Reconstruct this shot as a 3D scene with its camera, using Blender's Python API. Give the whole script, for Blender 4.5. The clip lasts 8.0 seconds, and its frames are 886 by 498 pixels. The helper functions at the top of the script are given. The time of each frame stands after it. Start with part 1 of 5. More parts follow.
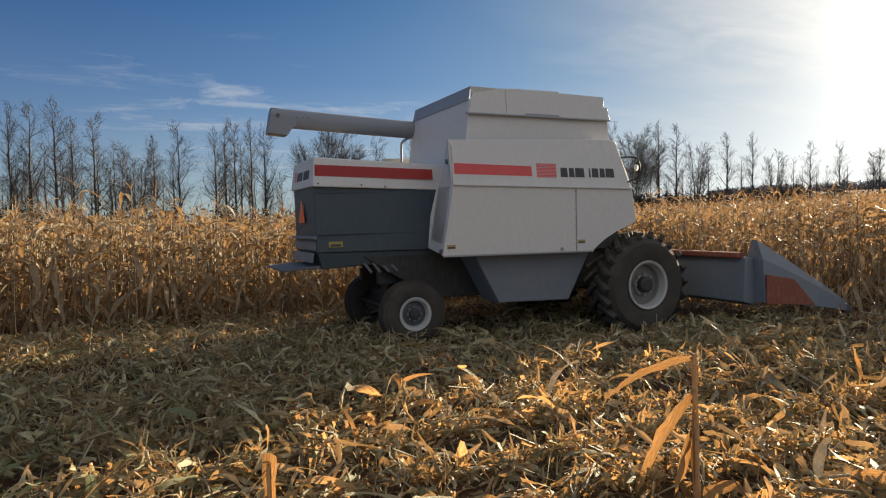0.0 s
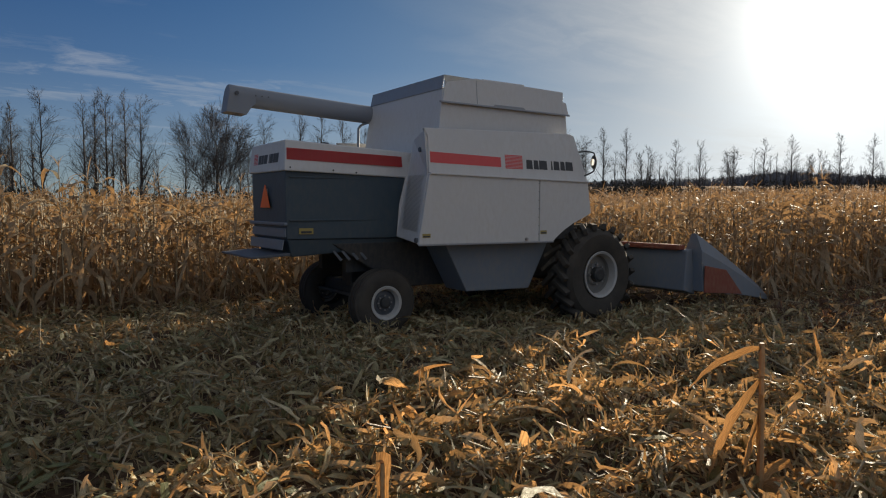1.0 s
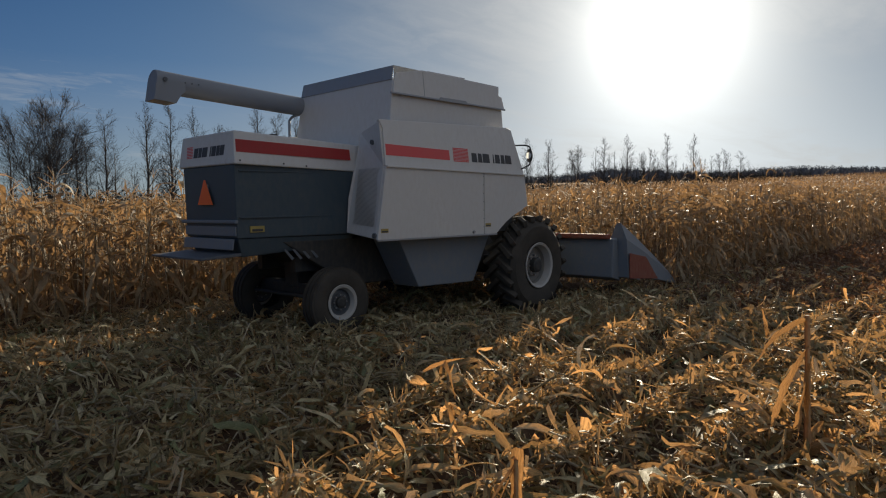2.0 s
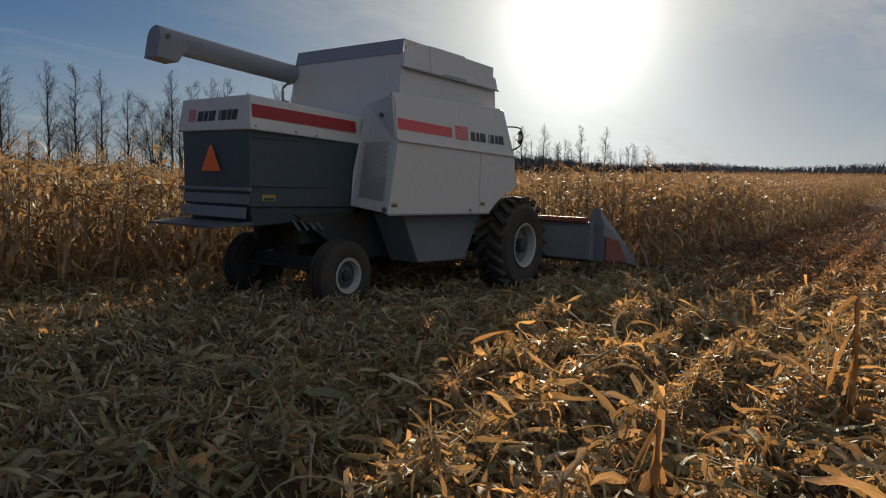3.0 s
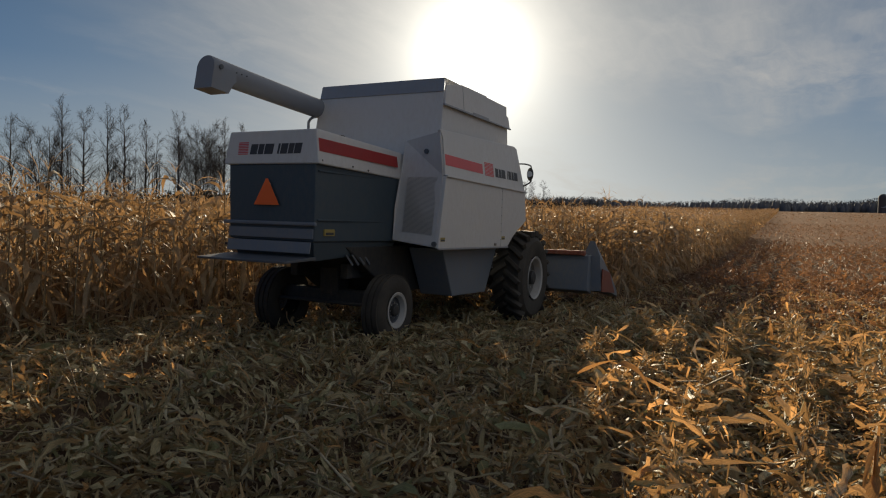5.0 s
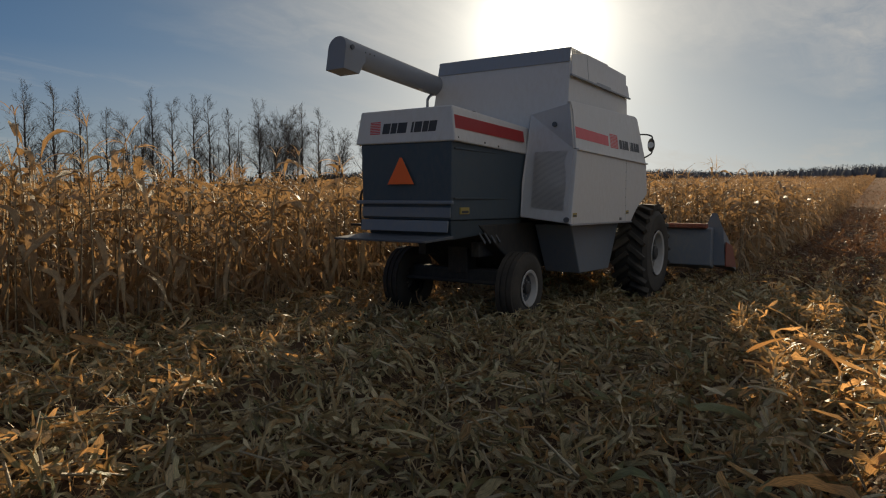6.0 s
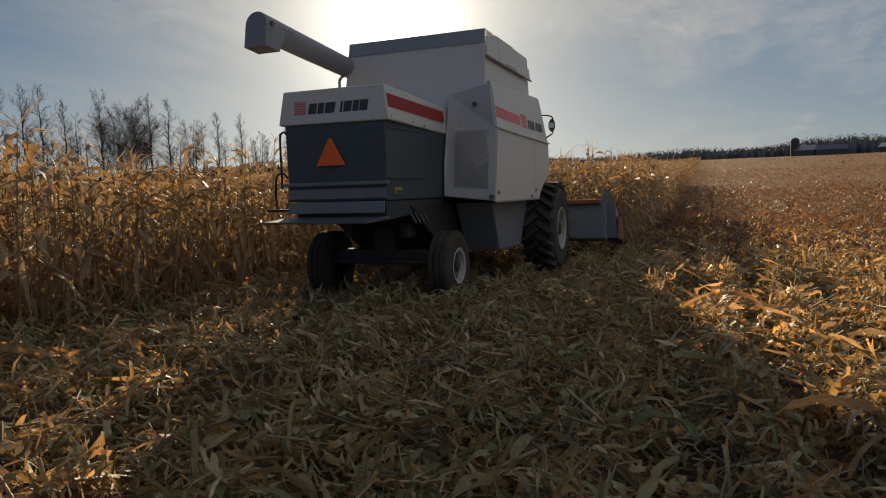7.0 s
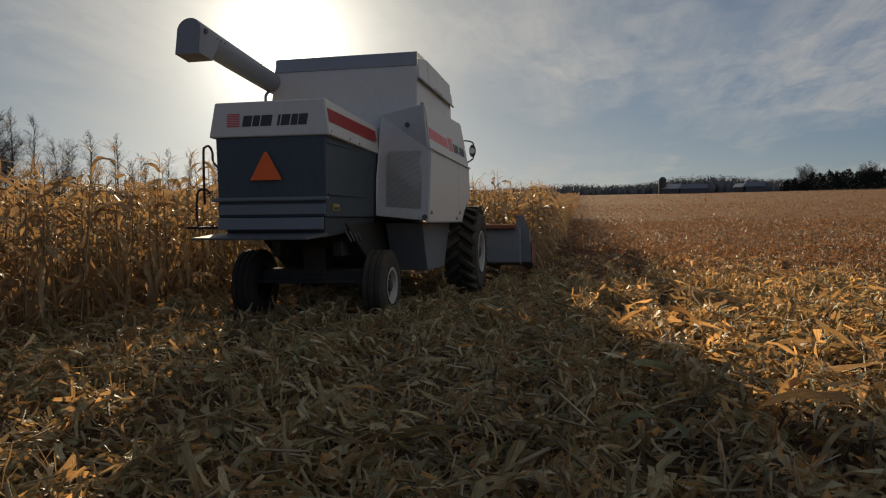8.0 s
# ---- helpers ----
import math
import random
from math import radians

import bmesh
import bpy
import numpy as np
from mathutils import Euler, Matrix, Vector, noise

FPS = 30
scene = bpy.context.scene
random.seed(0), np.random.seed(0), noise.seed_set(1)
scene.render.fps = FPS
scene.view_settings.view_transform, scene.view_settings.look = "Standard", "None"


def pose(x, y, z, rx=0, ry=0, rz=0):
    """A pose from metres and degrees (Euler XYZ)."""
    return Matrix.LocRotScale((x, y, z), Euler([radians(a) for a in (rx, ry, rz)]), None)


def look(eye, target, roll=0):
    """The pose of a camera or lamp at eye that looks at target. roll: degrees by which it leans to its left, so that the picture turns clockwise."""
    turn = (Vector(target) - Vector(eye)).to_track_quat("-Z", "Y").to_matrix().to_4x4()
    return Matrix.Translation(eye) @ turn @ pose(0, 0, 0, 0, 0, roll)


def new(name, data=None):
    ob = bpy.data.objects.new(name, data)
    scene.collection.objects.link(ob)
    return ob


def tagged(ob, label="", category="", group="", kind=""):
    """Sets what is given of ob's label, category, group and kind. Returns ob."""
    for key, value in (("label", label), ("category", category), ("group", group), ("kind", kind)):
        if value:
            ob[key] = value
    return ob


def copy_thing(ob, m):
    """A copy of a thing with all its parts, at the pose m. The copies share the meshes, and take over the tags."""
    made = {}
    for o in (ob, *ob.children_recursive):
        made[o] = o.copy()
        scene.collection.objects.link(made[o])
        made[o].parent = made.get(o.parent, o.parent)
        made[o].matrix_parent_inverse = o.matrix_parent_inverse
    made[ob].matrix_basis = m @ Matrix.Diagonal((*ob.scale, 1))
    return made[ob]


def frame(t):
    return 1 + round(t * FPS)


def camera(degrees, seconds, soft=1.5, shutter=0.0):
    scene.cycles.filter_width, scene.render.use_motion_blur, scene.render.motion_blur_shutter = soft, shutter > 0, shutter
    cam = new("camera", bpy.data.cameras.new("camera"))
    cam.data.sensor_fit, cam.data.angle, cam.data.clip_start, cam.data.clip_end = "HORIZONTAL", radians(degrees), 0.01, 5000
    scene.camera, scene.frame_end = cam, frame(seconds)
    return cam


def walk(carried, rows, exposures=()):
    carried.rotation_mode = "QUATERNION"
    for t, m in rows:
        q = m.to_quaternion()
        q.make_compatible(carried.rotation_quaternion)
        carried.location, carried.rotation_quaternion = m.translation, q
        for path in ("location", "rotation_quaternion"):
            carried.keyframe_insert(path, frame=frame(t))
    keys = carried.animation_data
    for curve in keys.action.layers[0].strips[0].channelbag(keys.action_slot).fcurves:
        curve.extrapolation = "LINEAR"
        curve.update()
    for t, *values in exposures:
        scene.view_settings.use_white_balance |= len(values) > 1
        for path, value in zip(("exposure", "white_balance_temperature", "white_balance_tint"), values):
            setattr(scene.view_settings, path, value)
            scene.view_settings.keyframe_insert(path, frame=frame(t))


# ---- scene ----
cam = camera(67.5, 8.0, soft=1.15)
PATH = [
    (0, (-3.674, -9.782, 1.767), (-2.864, -7.955, 1.685), -1.2),
    (0.1, (-3.803, -9.705, 1.73), (-2.93, -7.91, 1.589), -1.7),
    (0.2, (-3.937, -9.667, 1.739), (-3.018, -7.899, 1.568), -1.88),
    (0.4, (-4.198, -9.553, 1.743), (-3.194, -7.83, 1.577), 0.11),
    (0.5, (-4.327, -9.504, 1.746), (-3.306, -7.792, 1.581), 0.9),
    (0.7, (-4.504, -9.345, 1.779), (-3.387, -7.691, 1.645), -0.48),
    (0.9, (-4.701, -9.189, 1.781), (-3.569, -7.545, 1.661), -0.54),
    (1, (-4.787, -9.143, 1.825), (-3.666, -7.491, 1.696), 0.2),
    (1.2, (-4.979, -8.999, 1.823), (-3.836, -7.364, 1.689), 0.55),
    (1.3, (-5.069, -8.914, 1.814), (-3.897, -7.3, 1.667), 1.5),
    (1.5, (-5.33, -8.73, 1.777), (-4.031, -7.214, 1.645), 1.0),
    (1.7, (-5.503, -8.482, 1.776), (-4.083, -7.078, 1.654), -1.3),
    (2.8, (-6.454, -7.348, 1.681), (-4.935, -6.062, 1.483), 1.7),
    (3, (-6.619, -7.184, 1.67), (-5.004, -6.018, 1.485), 1.6),
    (3.1, (-6.708, -7.084, 1.652), (-5.038, -5.99, 1.531), 1.22),
    (3.2, (-6.786, -6.986, 1.661), (-5.106, -5.905, 1.557), 1.37),
    (3.4, (-6.958, -6.754, 1.665), (-5.274, -5.685, 1.52), 1.29),
    (3.5, (-6.995, -6.647, 1.677), (-5.313, -5.578, 1.511), 1.7),
    (3.7, (-7.084, -6.432, 1.657), (-5.397, -5.373, 1.482), -1.07),
    (3.8, (-7.078, -6.312, 1.654), (-5.358, -5.31, 1.466), -0.5),
    (3.9, (-7.126, -6.227, 1.656), (-5.386, -5.261, 1.455), -0.19),
    (4, (-7.198, -6.175, 1.652), (-5.443, -5.236, 1.459), 1.0),
    (4.2, (-7.311, -6.068, 1.634), (-5.557, -5.118, 1.493), 2.0),
    (5.3, (-7.918, -5.348, 1.658), (-6.129, -4.456, 1.604), 1.1),
    (5.5, (-7.96, -5.214, 1.663), (-6.181, -4.302, 1.613), -0.8),
    (5.6, (-7.983, -5.157, 1.644), (-6.22, -4.213, 1.612), -0.29),
    (5.7, (-7.995, -5.066, 1.646), (-6.284, -4.031, 1.623), -0.9),
    (5.8, (-8.008, -4.965, 1.639), (-6.33, -3.878, 1.604), -0.52),
    (6, (-8.06, -4.808, 1.61), (-6.391, -3.715, 1.462), 0.2),
    (6.1, (-8.116, -4.738, 1.613), (-6.434, -3.669, 1.443), 0.84),
    (6.2, (-8.162, -4.676, 1.592), (-6.434, -3.684, 1.418), 0.42),
    (6.3, (-8.238, -4.615, 1.582), (-6.489, -3.659, 1.424), 0.9),
    (6.4, (-8.279, -4.555, 1.58), (-6.514, -3.616, 1.513), 0.96),
    (6.5, (-8.306, -4.487, 1.532), (-6.512, -3.602, 1.517), 0.4),
    (6.6, (-8.349, -4.413, 1.535), (-6.546, -3.55, 1.482), -1.64),
    (6.7, (-8.399, -4.331, 1.509), (-6.596, -3.479, 1.362), -1.53),
    (6.8, (-8.427, -4.234, 1.49), (-6.609, -3.417, 1.32), -1.67),
    (6.9, (-8.451, -4.134, 1.481), (-6.623, -3.344, 1.303), -1.81),
    (7, (-8.469, -4.051, 1.48), (-6.615, -3.322, 1.3), -1.7),
    (7.1, (-8.538, -3.96, 1.464), (-6.662, -3.278, 1.331), -2.99),
    (7.2, (-8.532, -3.883, 1.459), (-6.628, -3.273, 1.453), -4.07),
    (7.3, (-8.542, -3.812, 1.451), (-6.631, -3.222, 1.449), -4.49),
    (7.4, (-8.554, -3.744, 1.437), (-6.632, -3.191, 1.421), -2.11),
    (7.5, (-8.577, -3.689, 1.418), (-6.649, -3.156, 1.392), -0.3),
    (7.6, (-8.593, -3.63, 1.418), (-6.654, -3.138, 1.392), 1.52),
    (7.7, (-8.614, -3.582, 1.403), (-6.669, -3.119, 1.363), 0.97),
    (7.8, (-8.614, -3.537, 1.398), (-6.67, -3.074, 1.322), 0.58),
    (7.9, (-8.61, -3.496, 1.388), (-6.662, -3.052, 1.293), 0.36),
    (8, (-8.625, -3.475, 1.352), (-6.669, -3.068, 1.256), -0.6),
]
EXPOSURES = [(0.0, 1.88, 6750, 6), (0.5, 1.55, 6650, 6), (1.0, 1.22, 6250, 6), (1.5, 1.07, 6200, 6), (3.0, 1.05, 6500, 6), (5.5, 0.92, 6800, 6), (6.5, 1.12, 6950, 6), (8.0, 1.0, 7050, 6)]
walk(cam, [(t, look(eye, target, roll)) for t, eye, target, roll in PATH], EXPOSURES)

# ---- light ----
SUN_AZ, SUN_EL = radians(25.0), radians(14.0)
SUN_DIR = Vector((math.cos(SUN_AZ) * math.cos(SUN_EL), math.sin(SUN_AZ) * math.cos(SUN_EL), math.sin(SUN_EL)))
lamp = bpy.data.lights.new("sun", "SUN")
lamp.energy, lamp.angle, lamp.color = 3.1, radians(0.6), (1.0, 0.82, 0.60)
new("sun", lamp).matrix_world = look(SUN_DIR * 60, (0, 0, 0))


class Nodes:
    """Short hand for building a node tree."""

    def __init__(self, tree):
        self.tree = tree
        tree.nodes.clear()

    def add(self, kind, *links, **values):
        node = self.tree.nodes.new(kind)
        for key, value in values.items():
            if key in ("operation", "blend_type", "data_type", "sky_type", "noise_dimensions", "feature", "sun_disc", "sun_elevation",
                       "sun_rotation", "air_density", "dust_density", "ozone_density", "altitude", "interpolation", "use_clamp"):
                if key == "operation": node.operation = value
                elif key == "blend_type": node.blend_type = value
                elif key == "data_type": node.data_type = value
                elif key == "sky_type": node.sky_type = value
                elif key == "noise_dimensions": node.noise_dimensions = value
                elif key == "feature": node.feature = value
                elif key == "sun_disc": node.sun_disc = value
                elif key == "sun_elevation": node.sun_elevation = value
                elif key == "sun_rotation": node.sun_rotation = value
                elif key == "air_density": node.air_density = value
                elif key == "dust_density": node.dust_density = value
                elif key == "ozone_density": node.ozone_density = value
                elif key == "altitude": node.altitude = value
                elif key == "use_clamp": node.use_clamp = value
            else:
                node.inputs[key.replace("_", " ")].default_value = value
        for index, link in links:
            if hasattr(link, "is_linked"):
                self.tree.links.new(link, node.inputs[index])
            else:
                socket = node.inputs[index]
                socket.default_value = (*link, 1) if socket.type == "RGBA" and len(link) == 3 else link
        return node

    def math(self, op, a, b=0.0, clamp=False):
        return self.add("ShaderNodeMath", (0, a), (1, b), operation=op, use_clamp=clamp).outputs[0]

    def ramp(self, fac, stops):
        node = self.add("ShaderNodeValToRGB", (0, fac))
        els = node.color_ramp.elements
        while len(els) < len(stops):
            els.new(0.5)
        for el, (at, col) in zip(els, stops):
            el.position, el.color = at, (*col, 1) if len(col) == 3 else col
        return node.outputs[0]

    def mix(self, fac, a, b, blend="MIX"):
        node = self.add("ShaderNodeMix", data_type="RGBA", blend_type=blend)
        for index, value in ((0, fac), (6, a), (7, b)):
            if hasattr(value, "is_linked"):
                self.tree.links.new(value, node.inputs[index])
            else:
                node.inputs[index].default_value = (*value, 1) if isinstance(value, tuple) and len(value) == 3 else value
        return node.outputs[2]

    def noise(self, vec, scale, detail=4.0, rough=0.55):
        return self.add("ShaderNodeTexNoise", (0, vec), Scale=scale, Detail=detail, Roughness=rough).outputs[0]


world = bpy.data.worlds.new("sky")
scene.world = world
world.use_nodes = True
n = Nodes(world.node_tree)
sky = n.add("ShaderNodeTexSky", sky_type="NISHITA", sun_disc=False, sun_elevation=SUN_EL, sun_rotation=radians(65.0),
            air_density=1.0, dust_density=0.5, ozone_density=2.0, altitude=200.0)
ray = n.add("ShaderNodeTexCoord").outputs["Generated"]
parts = n.add("ShaderNodeSeparateXYZ", (0, ray))
near = n.add("ShaderNodeVectorMath", (0, ray), (1, tuple(SUN_DIR)), operation="DOT_PRODUCT").outputs["Value"]
near = n.math("MAXIMUM", near, 0.0)
# thin high cloud in streaks, drawn out towards the horizon
up = n.math("ADD", n.math("MAXIMUM", parts.outputs[2], 0.0), 0.10)
flat = n.add("ShaderNodeCombineXYZ", (0, n.math("DIVIDE", parts.outputs[0], up)), (1, n.math("DIVIDE", parts.outputs[1], up)), (2, 0.0)).outputs[0]
streak = n.add("ShaderNodeMapping", (0, flat))
streak.inputs["Rotation"].default_value = (0, 0, radians(35))
streak.inputs["Scale"].default_value = (0.45, 1.0, 1.0)
warp = n.noise(flat, 1.6, 3.0)
moved = n.add("ShaderNodeVectorMath", (0, streak.outputs[0]), (1, n.add("ShaderNodeCombineXYZ", (0, n.math("MULTIPLY", warp, 0.5)), (1, n.math("MULTIPLY", warp, 0.35)), (2, 0.0)).outputs[0]), operation="ADD").outputs[0]
cover = n.noise(moved, 0.75, 3.0, 0.5)
fine = n.noise(moved, 3.4, 9.0, 0.66)
cloud = n.math("MULTIPLY", n.ramp(cover, [(0.38, (0, 0, 0)), (0.60, (1, 1, 1))]), n.ramp(fine, [(0.36, (0.12, 0.12, 0.12)), (0.64, (1, 1, 1))]))
veil = n.ramp(parts.outputs[2], [(0.05, (0.10, 0.10, 0.10)), (0.55, (0.55, 0.55, 0.55))])
cloud = n.math("ADD", n.math("MULTIPLY", cloud, 0.62), n.math("MULTIPLY", veil, n.ramp(cover, [(0.30, (0.3, 0.3, 0.3)), (0.6, (1, 1, 1))])), True)
glow = n.math("ADD", n.math("ADD", n.math("MULTIPLY", n.math("POWER", near, 900.0), 12.0), n.math("MULTIPLY", n.math("POWER", near, 190.0), 4.4)),
              n.math("ADD", n.math("MULTIPLY", n.math("POWER", near, 46.0), 1.4), n.math("MULTIPLY", n.math("POWER", near, 8.0), 0.3)))
# the sky is clearest away from the sun
clear = n.ramp(n.math("MULTIPLY", n.math("ADD", n.math("ADD", n.math("MULTIPLY", parts.outputs[1], 0.9), n.math("MULTIPLY", parts.outputs[0], -0.62)), 1.0), 0.5), [(0.48, (1, 1, 1)), (0.76, (0.04, 0.04, 0.04))])
wisp = n.math("MULTIPLY", n.ramp(cover, [(0.46, (0, 0, 0)), (0.62, (1, 1, 1))]), n.ramp(fine, [(0.42, (0, 0, 0)), (0.66, (0.75, 0.75, 0.75))]))
low = n.ramp(parts.outputs[2], [(0.0, (0.30, 0.30, 0.30)), (0.16, (0.10, 0.10, 0.10)), (0.34, (0, 0, 0))])
cloud = n.math("MAXIMUM", n.math("MAXIMUM", n.math("MULTIPLY", cloud, clear), n.math("MULTIPLY", wisp, 0.55)), low)
hazy = n.add("ShaderNodeHueSaturation", ("Color", sky.outputs[0]), ("Saturation", n.math("SUBTRACT", 1.0, n.math("MULTIPLY", n.math("POWER", near, 3.0), 0.9)))).outputs[0]
sunward = n.math("POWER", near, 8.0)
base = n.mix(1.0, hazy, n.mix(sunward, (0.055, 0.132, 0.240), (0.140, 0.145, 0.154)), "MULTIPLY")
lit = n.mix(cloud, base, (2.15, 2.12, 2.18))
# warm haze lies along the horizon under the sun
haze = n.math("MULTIPLY", n.ramp(parts.outputs[2], [(0.0, (0.75, 0.75, 0.75)), (0.08, (0.36, 0.36, 0.36)), (0.20, (0, 0, 0))]), n.math("POWER", near, 2.0))
lit = n.mix(haze, lit, (2.4, 2.3, 2.12))
halo = n.mix(1.0, lit, n.mix(1.0, (1.0, 0.94, 0.84), n.add("ShaderNodeCombineXYZ", (0, glow), (1, glow), (2, glow)).outputs[0], "MULTIPLY"), "ADD")
back = n.add("ShaderNodeBackground", (0, halo), Strength=0.10)
n.add("ShaderNodeOutputWorld", (0, back.outputs[0]))


# ---- materials ----
def material(name):
    m = bpy.data.materials.new(name)
    m.use_nodes = True
    return m, Nodes(m.node_tree)


def finish(n, color, rough, metal=0.0, bump=None, height=0.02, see_through=0.0, glow_color=None, spec=0.5):
    p = n.add("ShaderNodeBsdfPrincipled", ("Base Color", color), ("Roughness", rough), ("Metallic", metal), ("Specular IOR Level", spec))
    if bump is not None:
        b = n.add("ShaderNodeBump", ("Height", bump), Distance=height, Strength=0.7)
        n.tree.links.new(b.outputs[0], p.inputs["Normal"])
    shader = p.outputs[0]
    if see_through != 0.0:
        t = n.add("ShaderNodeBsdfTranslucent", (0, glow_color if glow_color is not None else color))
        shader = n.add("ShaderNodeMixShader", (0, see_through), (1, shader), (2, t.outputs[0])).outputs[0]
    n.add("ShaderNodeOutputMaterial", (0, shader))


def sheet_paint(name, color, dirt, rough=0.4, amount=0.5, metal=0.0):
    """Weathered painted or bare sheet metal: streaks of dust, chips and a slight waviness."""
    m, n = material(name)
    at = n.add("ShaderNodeTexCoord").outputs["Object"]
    stretch = n.add("ShaderNodeMapping", (0, at))
    stretch.inputs["Scale"].default_value = (2.0, 2.0, 0.9)
    big, small = n.noise(at, 1.3, 5), n.noise(stretch.outputs[0], 9, 8, 0.65)
    dust = n.math("MULTIPLY", n.ramp(small, [(0.42, (0, 0, 0)), (0.78, (1, 1, 1))]), n.ramp(big, [(0.3, (0.2, 0.2, 0.2)), (0.7, (1, 1, 1))]))
    spots = n.ramp(n.noise(at, 60, 3), [(0.70, (0, 0, 0)), (0.76, (1, 1, 1))])
    tone = n.mix(big, tuple(c * 0.90 for c in color), color)
    tone = n.mix(n.math("MULTIPLY", dust, amount), tone, dirt)
    tone = n.mix(n.math("MULTIPLY", spots, 0.35 * amount), tone, (0.10, 0.07, 0.05))
    finish(n, tone, n.math("ADD", n.math("MULTIPLY", dust, 0.3), rough), metal, n.noise(at, 2.2, 3), 0.006)
    return m


DUST = (0.36, 0.29, 0.20)
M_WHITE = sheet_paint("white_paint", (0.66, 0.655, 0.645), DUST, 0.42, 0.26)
M_RED = sheet_paint("red_decal", (0.70, 0.085, 0.085), DUST, 0.4, 0.2)
M_BLUE = sheet_paint("blue_grey_paint", (0.052, 0.080, 0.104), DUST, 0.5, 0.16)
M_PALEBLUE = sheet_paint("faded_blue_paint", (0.17, 0.20, 0.24), DUST, 0.45, 0.4)
M_GALV = sheet_paint("galvanised_sheet", (0.34, 0.36, 0.39), DUST, 0.45, 0.4, 0.3)
M_AUGER = sheet_paint("auger_grey_paint", (0.24, 0.26, 0.295), DUST, 0.42, 0.2)
M_SLATE = sheet_paint("slate_paint", (0.085, 0.10, 0.12), DUST, 0.5, 0.35)
M_DARK = sheet_paint("dark_chassis", (0.030, 0.033, 0.036), DUST, 0.6, 0.28)
M_RIM = sheet_paint("rim_paint", (0.46, 0.455, 0.44), DUST, 0.5, 0.6)
M_DISC = sheet_paint("dusty_wheel_disc", (0.20, 0.20, 0.195), DUST, 0.55, 0.6)
M_RUST = sheet_paint("worn_red_paint", (0.24, 0.06, 0.035), DUST, 0.6, 0.6)
M_BLACK = sheet_paint("black_decal", (0.045, 0.048, 0.055), DUST, 0.5, 0.2)
M_YELLOW = sheet_paint("yellow_decal", (0.40, 0.31, 0.085), DUST, 0.6, 0.7)
M_STEEL = sheet_paint("bare_steel", (0.42, 0.42, 0.42), DUST, 0.35, 0.3, 0.8)

m, n = material("warning_orange")
finish(n, (0.95, 0.16, 0.03), 0.5, see_through=0.0)
M_ORANGE = m

m, n = material("tyre_rubber")
at = n.add("ShaderNodeTexCoord").outputs["Object"]
finish(n, n.mix(n.noise(at, 5, 6), (0.018, 0.018, 0.018), (0.085, 0.072, 0.055)), 0.8, bump=n.noise(at, 30, 4), height=0.006)
M_RUBBER = m

m, n = material("mirror_glass")
finish(n, (0.85, 0.87, 0.88), 0.04, 1.0)
M_MIRROR = m

m, n = material("cab_glass")
finish(n, (0.02, 0.025, 0.03), 0.05)
M_GLASS = m


def dry_leaf(name, dark, mid, pale, through_col, amount, rough=0.5, green=None, thin=((0.0, (0.6, 0.6, 0.6)), (1.0, (1.2, 1.2, 1.2)))):
    """Papery dry maize leaf: each blade has its own tone, with long fibres and blotches, and lets light through."""
    m, n = material(name)
    one = n.add("ShaderNodeNewGeometry").outputs["Random Per Island"]
    at = n.add("ShaderNodeTexCoord").outputs["Object"]
    tone = n.ramp(one, [(0.0, green or dark), (0.16, green or dark), (0.24, dark), (0.40, mid), (0.72, mid), (1.0, pale)])
    blotch = n.noise(at, 14, 5, 0.6)
    tone = n.mix(n.ramp(blotch, [(0.42, (0, 0, 0)), (0.75, (0.6, 0.6, 0.6))]), tone, dark)
    grain = n.add("ShaderNodeSeparateXYZ", (0, n.add("ShaderNodeTexCoord").outputs["UV"]))
    vein = n.add("ShaderNodeCombineXYZ", (0, n.math("MULTIPLY", grain.outputs[0], 3.0)), (1, n.math("MULTIPLY", grain.outputs[1], 0.35)), (2, n.math("MULTIPLY", one, 60.0))).outputs[0]
    vein = n.noise(vein, 2.6, 4, 0.7)
    fibre = n.ramp(vein, [(0.30, (0.60, 0.58, 0.55)), (0.50, (0.96, 0.96, 0.96)), (0.68, (1.22, 1.22, 1.2))])
    tone = n.mix(1.0, tone, fibre, "MULTIPLY")
    through_tone = n.mix(n.ramp(one, [(0.2, (0, 0, 0)), (1, (1, 1, 1))]), through_col, tuple(min(1, c * 1.25) for c in through_col))
    through_tone = n.mix(1.0, through_tone, n.mix(1.0, fibre, fibre, "MULTIPLY"), "MULTIPLY")
    sheen = n.add("ShaderNodeMath", (0, n.noise(at, 37, 2)), (1, 0.5), operation="MULTIPLY").outputs[0]
    waxy = n.ramp(n.math("FRACT", n.math("MULTIPLY", one, 13.7)), [(0.62, (0, 0, 0)), (1.0, (0.11, 0.11, 0.11))])
    finish(n, tone, n.math("SUBTRACT", n.math("ADD", sheen, rough - 0.22), waxy), bump=vein, height=0.012, see_through=n.math("MULTIPLY", n.ramp(n.math("FRACT", n.math("MULTIPLY", one, 7.31)), thin), amount), glow_color=through_tone, spec=0.38)
    return m


